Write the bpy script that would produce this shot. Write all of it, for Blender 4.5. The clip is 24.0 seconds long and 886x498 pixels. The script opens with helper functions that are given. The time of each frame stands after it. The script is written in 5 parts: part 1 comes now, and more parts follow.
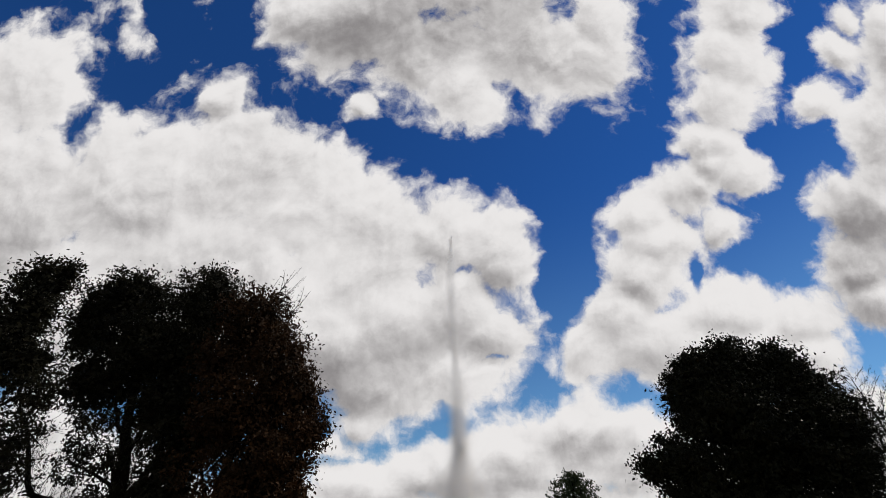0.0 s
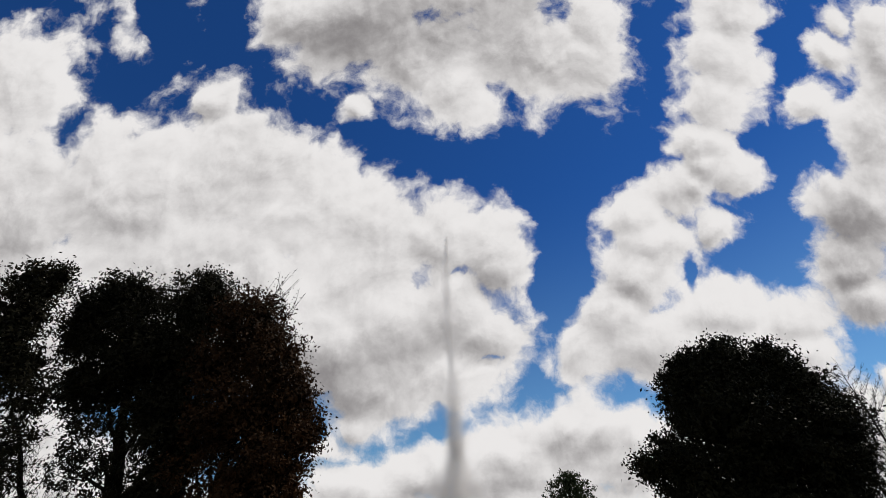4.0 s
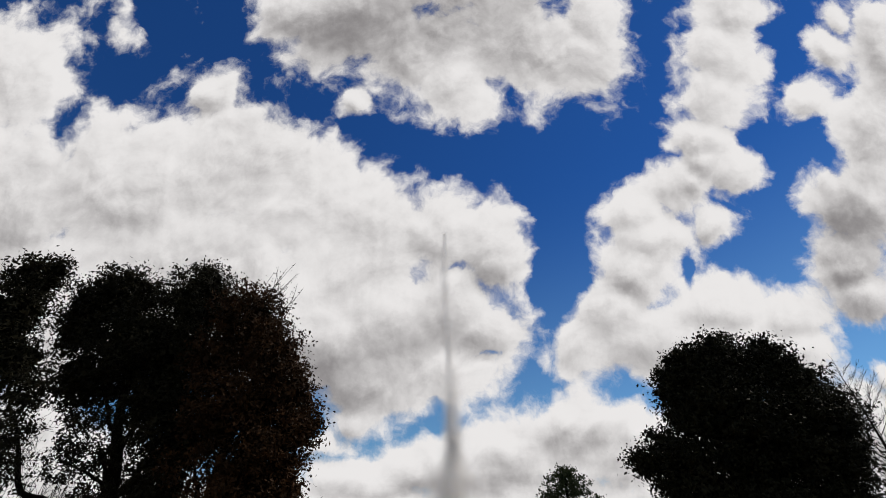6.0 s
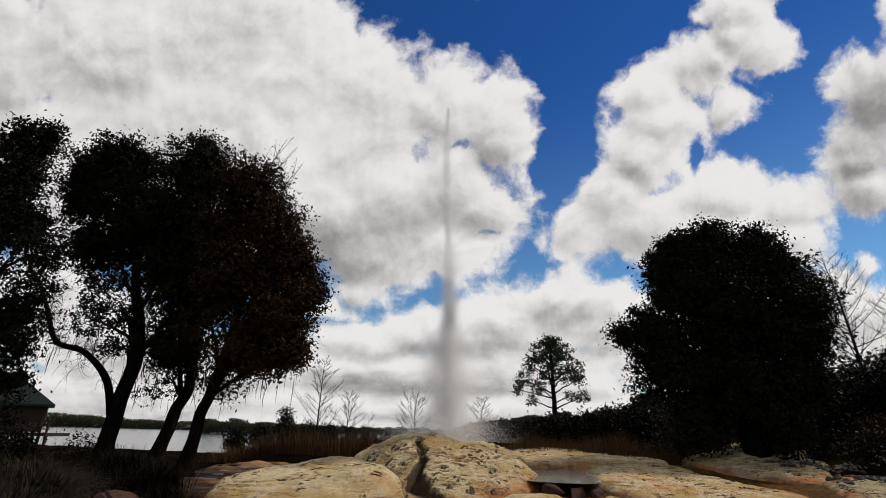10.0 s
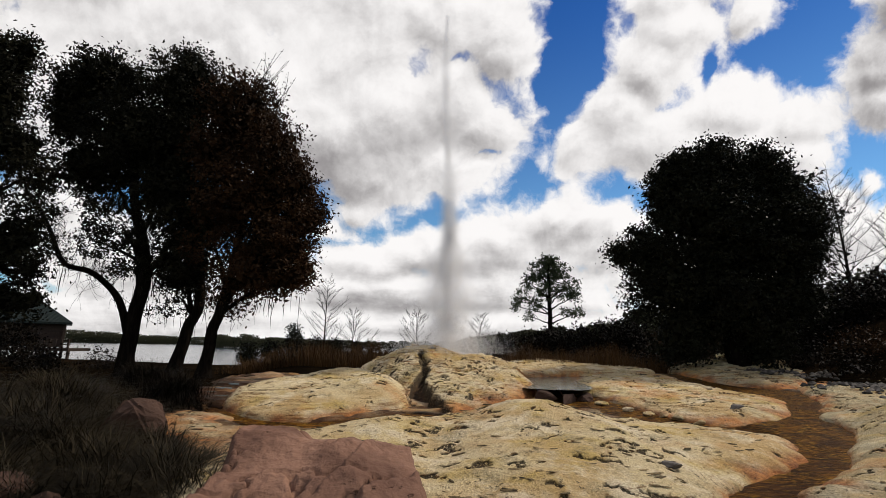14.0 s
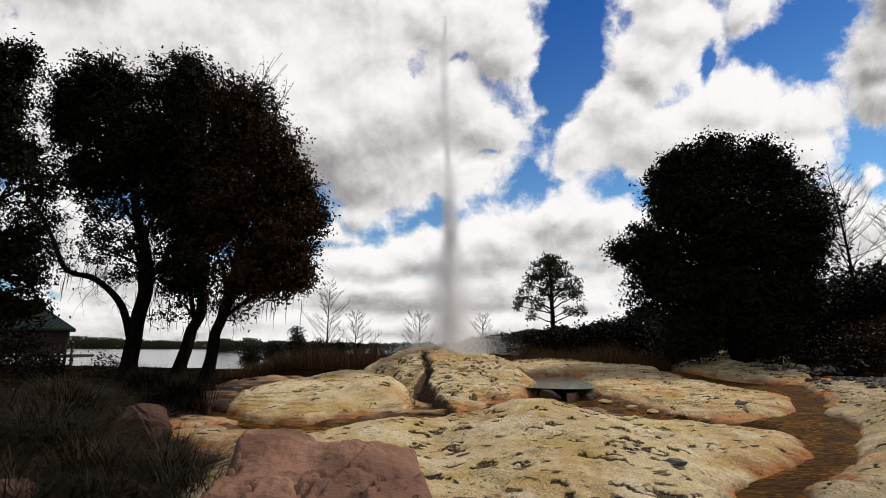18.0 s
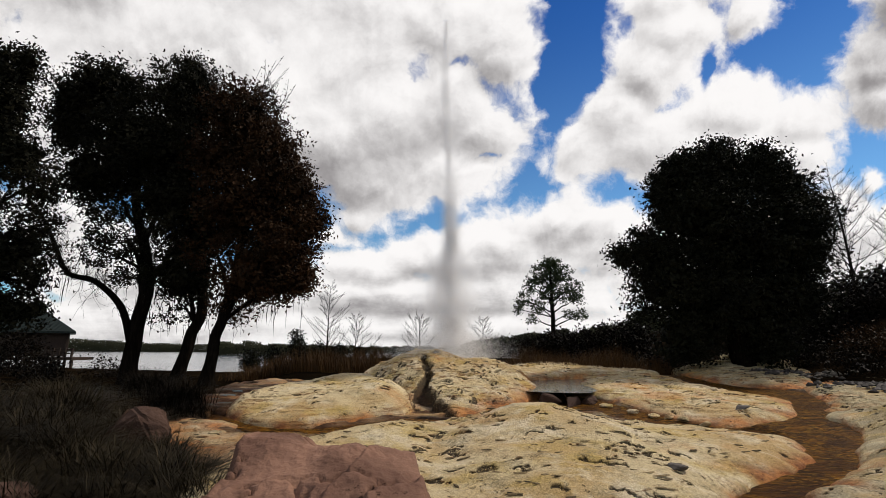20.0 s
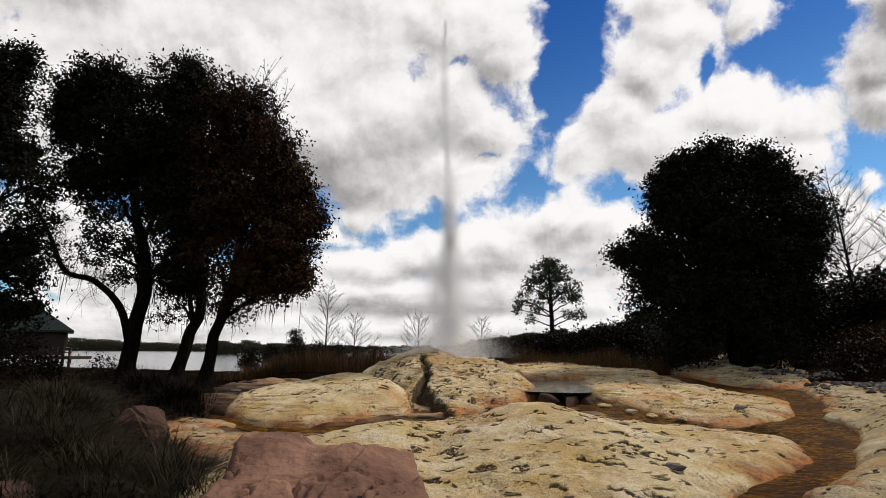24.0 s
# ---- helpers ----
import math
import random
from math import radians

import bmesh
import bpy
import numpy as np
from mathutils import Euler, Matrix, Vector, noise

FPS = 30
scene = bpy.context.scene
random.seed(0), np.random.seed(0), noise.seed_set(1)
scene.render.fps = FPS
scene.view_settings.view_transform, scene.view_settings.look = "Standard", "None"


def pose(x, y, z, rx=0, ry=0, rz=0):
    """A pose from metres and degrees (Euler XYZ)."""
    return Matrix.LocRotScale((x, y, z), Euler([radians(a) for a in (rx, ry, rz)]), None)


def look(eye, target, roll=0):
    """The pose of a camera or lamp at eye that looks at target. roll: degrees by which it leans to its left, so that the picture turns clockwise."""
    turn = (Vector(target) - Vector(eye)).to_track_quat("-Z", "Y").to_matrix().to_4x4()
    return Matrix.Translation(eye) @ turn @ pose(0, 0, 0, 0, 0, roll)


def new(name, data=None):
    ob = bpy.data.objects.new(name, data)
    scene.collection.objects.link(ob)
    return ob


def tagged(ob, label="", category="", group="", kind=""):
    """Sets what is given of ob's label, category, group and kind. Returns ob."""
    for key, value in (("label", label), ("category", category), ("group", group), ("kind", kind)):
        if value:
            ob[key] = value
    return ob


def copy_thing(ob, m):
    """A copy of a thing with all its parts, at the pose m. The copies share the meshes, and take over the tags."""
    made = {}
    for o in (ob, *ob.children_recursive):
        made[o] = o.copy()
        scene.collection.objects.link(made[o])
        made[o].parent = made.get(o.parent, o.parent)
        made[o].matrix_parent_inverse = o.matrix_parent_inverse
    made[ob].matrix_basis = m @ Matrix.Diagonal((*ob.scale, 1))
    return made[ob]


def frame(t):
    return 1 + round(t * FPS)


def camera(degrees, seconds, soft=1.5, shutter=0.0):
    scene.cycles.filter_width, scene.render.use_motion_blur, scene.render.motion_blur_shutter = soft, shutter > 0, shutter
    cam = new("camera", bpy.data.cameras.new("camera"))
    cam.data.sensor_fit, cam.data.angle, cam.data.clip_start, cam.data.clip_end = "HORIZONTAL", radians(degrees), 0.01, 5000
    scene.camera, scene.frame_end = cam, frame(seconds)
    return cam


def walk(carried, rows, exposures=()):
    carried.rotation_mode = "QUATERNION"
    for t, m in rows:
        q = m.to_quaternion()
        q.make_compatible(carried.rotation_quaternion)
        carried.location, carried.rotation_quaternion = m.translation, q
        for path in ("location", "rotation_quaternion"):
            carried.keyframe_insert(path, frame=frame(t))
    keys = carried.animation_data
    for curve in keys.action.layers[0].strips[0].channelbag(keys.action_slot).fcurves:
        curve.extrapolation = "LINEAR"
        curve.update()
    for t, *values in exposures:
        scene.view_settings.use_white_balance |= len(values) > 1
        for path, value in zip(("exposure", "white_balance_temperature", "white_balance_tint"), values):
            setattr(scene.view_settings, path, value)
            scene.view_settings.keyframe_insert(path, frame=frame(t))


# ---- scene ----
EYE = 1.75
cam = camera(88.84, 24.0, soft=0.8)
# seconds, degrees up, lean, turn; the camera stands on one spot and tilts down
ROWS = [
    (0.0, 37.89, -0.18, 1.3),
    (0.5, 37.77, -0.27, 1.48),
    (1.0, 37.85, -0.22, 1.35),
    (1.5, 37.82, -0.02, 1.33),
    (2.0, 37.59, 0.07, 1.26),
    (2.5, 37.69, -0.11, 1.21),
    (4.5, 38.06, 0.49, 0.98),
    (5.0, 37.84, 0.14, 0.8),
    (5.5, 38.06, 0.17, 0.72),
    (6.0, 37.44, 0.31, 0.68),
    (6.5, 37.16, 0.22, 0.73),
    (7.0, 36.69, 0.03, 0.69),
    (7.5, 35.25, -0.48, 0.41),
    (8.0, 33.69, -0.36, 0.22),
    (8.5, 32.43, -0.4, 0.26),
    (9.0, 31.43, -0.43, 0.19),
    (9.5, 27.13, -0.64, -0.08),
    (10.0, 22.25, -1.31, -0.1),
    (10.5, 17.19, -1.83, -0.3),
    (11.0, 13.7, -1.64, -0.27),
    (11.5, 12.73, -1.78, 0.1),
    (13.5, 12.95, -0.53, -0.16),
    (14.0, 12.24, -1.01, -0.01),
    (14.5, 11.86, -1.09, -0.19),
    (15.0, 12.41, -0.95, -0.14),
    (15.5, 12.72, -1.35, -0.5),
    (16.0, 12.24, -0.78, -0.28),
    (16.5, 12.43, -0.91, -0.12),
    (17.0, 12.49, -0.59, -0.04),
    (17.5, 12.38, -0.09, 0.39),
    (18.0, 12.32, -0.16, 0.34),
    (18.5, 12.53, -0.35, 0.28),
    (20.5, 12.77, -0.26, 0.4),
    (21.0, 12.82, -0.25, 0.44),
    (21.5, 12.83, -0.23, 0.54),
    (22.0, 13.12, -0.42, 0.36),
    (22.5, 13.07, -0.22, 0.38),
    (23.0, 13.02, -0.26, 0.44),
    (23.5, 12.99, 0.07, 0.29),
    (24.0, 12.71, -0.38, 0.21),
]
walk(cam, [(t, pose(0, 0, EYE, 90 + up, lean, turn)) for t, up, lean, turn in ROWS], [(0, -0.16), (8.5, -0.16), (10, -0.16), (11, -0.02), (13.5, 0.08), (24, 0.08)])

# ---------------------------------------------------------------- light
SUN_AZ, SUN_EL = 66.0, 47.0
sun = new("sun", bpy.data.lights.new("sun", "SUN"))
sun.data.energy, sun.data.angle, sun.data.color = 3.6, radians(5), (1.0, 0.91, 0.78)
sun_way = Vector((math.sin(radians(SUN_AZ)) * math.cos(radians(SUN_EL)), math.cos(radians(SUN_AZ)) * math.cos(radians(SUN_EL)), math.sin(radians(SUN_EL))))
sun.matrix_world = look(sun_way * 60, (0, 0, 0))


class Nodes:
    """Short hands for building node trees."""

    def __init__(self, tree):
        self.t = tree

    def add(self, kind, **sets):
        n = self.t.nodes.new(kind)
        for k, v in sets.items():
            if k == "op":
                n.operation = v
            elif k == "blend":
                n.blend_type = v
            elif k == "dtype":
                n.data_type = v
        return n

    def put(self, socket, v):
        if isinstance(v, bpy.types.NodeSocket):
            self.t.links.new(v, socket)
        elif v is not None:
            if socket.type == "RGBA" and len(v) == 3:
                v = (*v, 1)
            socket.default_value = v

    def math(self, op, a, b=None, c=None, clamp=False):
        n = self.add("ShaderNodeMath", op=op)
        n.use_clamp = clamp
        for s, v in zip(n.inputs, (a, b, c)):
            self.put(s, v)
        return n.outputs[0]

    def vec(self, op, a, b=None, scale=None):
        n = self.add("ShaderNodeVectorMath", op=op)
        self.put(n.inputs[0], a)
        if b is not None:
            self.put(n.inputs[1], b)
        if scale is not None:
            self.put(n.inputs["Scale"], scale)
        return n.outputs["Value"] if op in ("DOT_PRODUCT", "LENGTH") else n.outputs["Vector"]

    def noise(self, v, scale, detail=4, rough=0.55, distort=0.0, colour=False):
        n = self.add("ShaderNodeTexNoise")
        self.put(n.inputs["Vector"], v)
        n.inputs["Scale"].default_value, n.inputs["Detail"].default_value = scale, detail
        n.inputs["Roughness"].default_value, n.inputs["Distortion"].default_value = rough, distort
        return n.outputs["Color" if colour else "Fac"]

    def voronoi(self, v, scale, feature="F1", out="Distance"):
        n = self.add("ShaderNodeTexVoronoi")
        n.feature = feature
        self.put(n.inputs["Vector"], v)
        n.inputs["Scale"].default_value = scale
        return n.outputs[out]

    def step(self, v, lo, hi, to0=0.0, to1=1.0):
        n = self.add("ShaderNodeMapRange")
        n.interpolation_type = "SMOOTHSTEP"
        for s, x in zip(n.inputs, (v, lo, hi, to0, to1)):
            self.put(s, x)
        return n.outputs[0]

    def mix(self, f, a, b, blend="MIX"):
        n = self.add("ShaderNodeMix", dtype="RGBA")
        n.blend_type = blend
        self.put(n.inputs[0], f)
        self.put(n.inputs[6], a)
        self.put(n.inputs[7], b)
        return n.outputs[2]


# clouds: soft lumps on a plane that faces the sky ahead, (u, v, half width, half height, weight)
SKY_TILT = radians(25)
BIG_BANK = [(-1.057, 0.684, 0.165, 0.195), (-1.064, 0.368, 0.277, 0.281), (-0.759, 0.384, 0.261, 0.235), (-0.537, 0.428, 0.219, 0.219), (-0.571, 0.611, 0.078, 0.091), (-0.43, 0.442, 0.153, 0.157), (-0.314, 0.332, 0.199, 0.192), (-0.197, 0.291, 0.17, 0.152), (-0.182, 0.196, 0.192, 0.181), (-0.13, 0.101, 0.212, 0.161), (-0.008, 0.257, 0.148, 0.12), (0.093, 0.243, 0.109, 0.111), (0.117, 0.183, 0.081, 0.085), (-0.007, 0.09, 0.161, 0.135), (0.073, 0.036, 0.128, 0.079), (-0.03, -0.039, 0.18, 0.104), (-0.15, -0.066, 0.18, 0.098), (-0.276, 0.049, 0.186, 0.219), (-0.571, 0.172, 0.39, 0.21), (-0.885, 0.11, 0.328, 0.212), (-0.197, -0.137, 0.095, 0.038, 0.7)]
TOP_CLOUD = [(-0.284, 0.832, 0.198, 0.166), (-0.375, 0.868, 0.126, 0.163), (-0.051, 0.727, 0.185, 0.162), (0.026, 0.63, 0.114, 0.115), (0.19, 0.738, 0.226, 0.17), (0.329, 0.71, 0.143, 0.157), (0.381, 0.832, 0.092, 0.143), (-0.006, 1.016, 0.556, 0.235), (-0.211, 0.594, 0.042, 0.042, 0.7)]
TOWER = [(0.62, 0.425, 0.075, 0.07), (0.575, 0.37, 0.07, 0.06), (0.731, 0.84, 0.116, 0.101), (0.691, 0.71, 0.127, 0.132), (0.666, 0.586, 0.113, 0.11), (0.612, 0.484, 0.09, 0.085), (0.666, 0.402, 0.081, 0.085), (0.532, 0.353, 0.08, 0.07), (0.432, 0.304, 0.085, 0.073), (0.467, 0.233, 0.114, 0.097), (0.608, 0.263, 0.059, 0.056), (0.426, 0.167, 0.114, 0.105), (0.372, 0.077, 0.109, 0.097), (0.295, 0.01, 0.089, 0.075), (0.43, 0.016, 0.156, 0.109), (0.605, 0.087, 0.136, 0.072), (0.749, 0.058, 0.108, 0.076), (0.599, 0.001, 0.214, 0.107), (0.755, -0.011, 0.094, 0.074)]
EAST = [(1.091, 0.717, 0.09, 0.195), (1.03, 0.505, 0.123, 0.179), (0.955, 0.31, 0.13, 0.15), (0.90, 0.185, 0.105, 0.095), (0.932, 0.104, 0.109, 0.072), (1.112, 0.378, 0.191, 0.388), (0.874, 0.582, 0.078, 0.064), (0.953, 0.712, 0.06, 0.09, 0.8), (0.998, 0.8, 0.055, 0.067, 0.7), (0.924, -0.068, 0.047, 0.049, 0.8)]
LOW_BANK = [(0.274, -0.176, 0.171, 0.082), (0.12, -0.206, 0.166, 0.083), (-0.023, -0.231, 0.179, 0.071), (-0.18, -0.254, 0.154, 0.059), (0.375, -0.211, 0.128, 0.094), (0.148, -0.319, 0.34, 0.088), (-0.169, -0.331, 0.288, 0.085), (-0.463, -0.326, 0.315, 0.097), (-0.746, -0.279, 0.287, 0.152), (0.65, -0.246, 0.426, 0.148), (0.901, -0.191, 0.205, 0.121), (-0.278, -0.188, 0.114, 0.029, 0.5), (-0.879, -0.163, 0.179, 0.199, 0.8)]
WISPS = [(-0.902, 0.899, 0.05, 0.04, 0.22), (-0.813, 0.862, 0.028, 0.06, 0.22), (-0.772, 0.751, 0.024, 0.046, 0.28), (0.19, 0.075, 0.049, 0.02, 0.3)]
GAPS = [(-0.80, 0.66, 0.10, 0.07, 0.4), (-0.075, 0.147, 0.043, 0.058, 0.3), (0.02, 0.171, 0.038, 0.018, 0.3), (0.253, 0.19, 0.075, 0.205, 0.6), (0.543, 0.167, 0.017, 0.051, 0.35), (0.753, 0.283, 0.057, 0.082, 0.5), (0.079, -0.017, 0.048, 0.012, 0.3), (-0.506, 0.526, 0.036, 0.015, 0.25)]
HORIZON = [(0.05, -0.41, 0.7, 0.07), (0.0, -0.47, 1.6, 0.075), (-0.7, -0.40, 0.6, 0.10), (0.6, -0.42, 0.5, 0.09)]
# grey undersides of the thickest clouds
BASES = [(-0.196, 0.796, 0.334, 0.15, 0.75), (0.151, 0.821, 0.259, 0.151, 0.45), (-0.248, -0.057, 0.218, 0.104, 0.55), (-0.03, 0.007, 0.183, 0.083, 0.35), (0.923, 0.247, 0.138, 0.232, 0.55), (0.452, -0.032, 0.189, 0.058, 0.35), (-0.6, 0.218, 0.342, 0.121, 0.3), (0.08, 0.148, 0.088, 0.05, 0.4), (-0.989, 0.198, 0.162, 0.126, 0.35), (0.268, -0.18, 0.19, 0.039, 0.6), (0.122, -0.276, 0.297, 0.032, 0.55), (-0.169, -0.337, 0.21, 0.022, 0.4), (-0.03, -0.364, 0.33, 0.022, 0.4)]


def cloud_group():
    """A node group: place on the sky plane in, thickness of cloud out."""
    g = bpy.data.node_groups.new("cloud_field", "ShaderNodeTree")
    g.interface.new_socket("P", in_out="INPUT", socket_type="NodeSocketVector")
    g.interface.new_socket("D", in_out="OUTPUT", socket_type="NodeSocketFloat")
    n = Nodes(g)
    p = n.add("NodeGroupInput").outputs[0]
    warp = n.vec("SUBTRACT", n.noise(p, 5.5, 5, 0.6, colour=True), (0.5, 0.5, 0.5))
    q = n.vec("MULTIPLY", n.vec("ADD", p, n.vec("SCALE", warp, scale=0.10)), (1, 1, 0))

    def lump(u, v, ru, rv, w=1.0):
        d = n.vec("MULTIPLY", n.vec("SUBTRACT", q, (u, v, 0)), (1 / ru, 1 / rv, 0))
        return n.math("MULTIPLY_ADD", n.vec("LENGTH", d), -1.15 * w, 1.15 * w)

    total = None
    for cloud in (BIG_BANK, TOP_CLOUD, TOWER, EAST, LOW_BANK, WISPS, HORIZON):
        for item in cloud:
            e = n.math("MAXIMUM", lump(*item), -1.0)
            total = e if total is None else n.math("SMOOTH_MAX", total, e, 0.25)
    total = n.math("ADD", total, n.step(total, 0.25, 0.9, 0.0, 0.55))
    for item in GAPS:
        hole = n.math("MAXIMUM", lump(*item), 0.0)
        total = n.math("MULTIPLY_ADD", hole, -1.9, total)
    billow = n.math("SUBTRACT", n.noise(q, 10.0, 9, 0.62), 0.5)
    total = n.math("MULTIPLY_ADD", billow, 2.2, total)
    r = n.vec("ADD", p, n.vec("SCALE", warp, scale=0.10))
    puff = n.math("SUBTRACT", 0.40, n.voronoi(r, 11.0, "SMOOTH_F1"))
    total = n.math("MULTIPLY_ADD", puff, 0.8, n.math("ADD", total, 0.10))
    knot = n.math("SUBTRACT", 0.40, n.voronoi(r, 27.0, "SMOOTH_F1"))
    total = n.math("MULTIPLY_ADD", knot, 0.32, total)
    n.put(n.add("NodeGroupOutput").inputs[0], total)
    return g


def make_world():
    w = bpy.data.worlds.new("sky")
    w.use_nodes = True
    scene.world = w
    n = Nodes(w.node_tree)
    w.node_tree.nodes.clear()
    way = n.add("ShaderNodeTexCoord").outputs["Generated"]
    sky = n.add("ShaderNodeTexSky")
    sky.sky_type, sky.sun_disc = "NISHITA", False
    sky.sun_elevation, sky.sun_rotation = radians(SUN_EL), radians(SUN_AZ)
    sky.dust_density, sky.ozone_density = 0.0, 2.0
    rise = n.vec("DOT_PRODUCT", way, (0, 0, 1))
    tint = n.mix(n.step(rise, 0.18, 0.72), (0.062, 0.092, 0.104), (0.0135, 0.041, 0.083))
    blue = n.mix(1.0, sky.outputs[0], tint, "MULTIPLY")
    c, s = math.cos(SKY_TILT), math.sin(SKY_TILT)
    ahead = n.vec("DOT_PRODUCT", way, (0, c, s))
    near = n.math("MAXIMUM", ahead, 0.12)
    xyz = n.add("ShaderNodeCombineXYZ")
    n.put(xyz.inputs[0], n.math("DIVIDE", n.vec("DOT_PRODUCT", way, (1, 0, 0)), near))
    n.put(xyz.inputs[1], n.math("DIVIDE", n.vec("DOT_PRODUCT", way, (0, -s, c)), near))
    p = xyz.outputs[0]
    group = cloud_group()

    def field(v):
        k = n.add("ShaderNodeGroup")
        k.node_tree = group
        n.put(k.inputs[0], v)
        return k.outputs[0]

    d = field(p)
    lit = field(n.vec("ADD", p, (0.012, 0.026, 0)))
    # the sky out of view: scattered cloud of the same kind
    wild = n.math("MULTIPLY_ADD", n.noise(way, 2.2, 7, 0.6), 5.0, -2.3)
    front = n.step(ahead, 0.30, 0.48)
    d = n.math("ADD", n.math("MULTIPLY", d, front), n.math("MULTIPLY", wild, n.math("SUBTRACT", 1.0, front)))
    cover = n.step(d, -0.12, 0.50)
    side = n.math("SUBTRACT", d, lit)
    flat = n.add("ShaderNodeSeparateXYZ")
    n.put(flat.inputs[0], p)
    band = n.step(flat.outputs[1], -0.38, -0.16, 1.0, 0.0)
    bands = n.noise(n.vec("MULTIPLY", p, (1.6, 7.0, 1)), 3.0, 7, 0.6)
    soft = n.noise(p, 2.6, 5, 0.55)
    soft = n.math("ADD", n.math("MULTIPLY", bands, band), n.math("MULTIPLY", soft, n.math("SUBTRACT", 1.0, band)))
    grain = n.noise(p, 7.0, 5, 0.54)
    shade = n.math("MULTIPLY_ADD", side, 0.55, 0.80)
    shade = n.math("MULTIPLY_ADD", n.step(d, 0.2, 1.5), -0.26, shade)
    for u, v, ru, rv, w in BASES:
        e = n.vec("MULTIPLY", n.vec("SUBTRACT", p, (u, v, 0)), (1 / ru, 1 / rv, 0))
        shade = n.math("MULTIPLY_ADD", n.step(n.vec("LENGTH", e), 0.15, 1.15, 1.0, 0.0), -w * 0.85, shade)
    shade = n.math("ADD", shade, n.math("MULTIPLY_ADD", soft, 1.2, -0.62))
    shade = n.math("ADD", shade, n.math("MULTIPLY_ADD", grain, 0.45, -0.22))
    shade = n.step(shade, -0.45, 1.04)
    white = n.mix(shade, (0.27, 0.255, 0.258), (0.92, 0.898, 0.89))
    out = n.mix(cover, blue, white)
    bg = n.add("ShaderNodeBackground")
    n.put(bg.inputs[0], out)
    bg.inputs[1].default_value = 1.0
    n.put(n.add("ShaderNodeOutputWorld").inputs[0], bg.outputs[0])


make_world()


# ---------------------------------------------------------------- materials
def material(name, build, rough=0.8, gloss=0.15, **more):
    m = bpy.data.materials.new(name)
    m.use_nodes = True
    n = Nodes(m.node_tree)
    b = m.node_tree.nodes["Principled BSDF"]
    b.inputs["Roughness"].default_value = rough
    for k, v in more.items():
        n.put(b.inputs[k.replace("_", " ").title() if k != "ior" else "IOR"], v)
    b.inputs["Specular IOR Level"].default_value = gloss
    where = n.add("ShaderNodeNewGeometry")
    colour, height, strength = build(n, where.outputs["Position"], where)
    n.put(b.inputs["Base Color"], colour)
    if height is not None:
        bump = n.add("ShaderNodeBump")
        bump.inputs["Strength"].default_value, bump.inputs["Distance"].default_value = 1.0, strength
        n.put(bump.inputs["Height"], height)
        n.put(b.inputs["Normal"], bump.outputs[0])
    return m


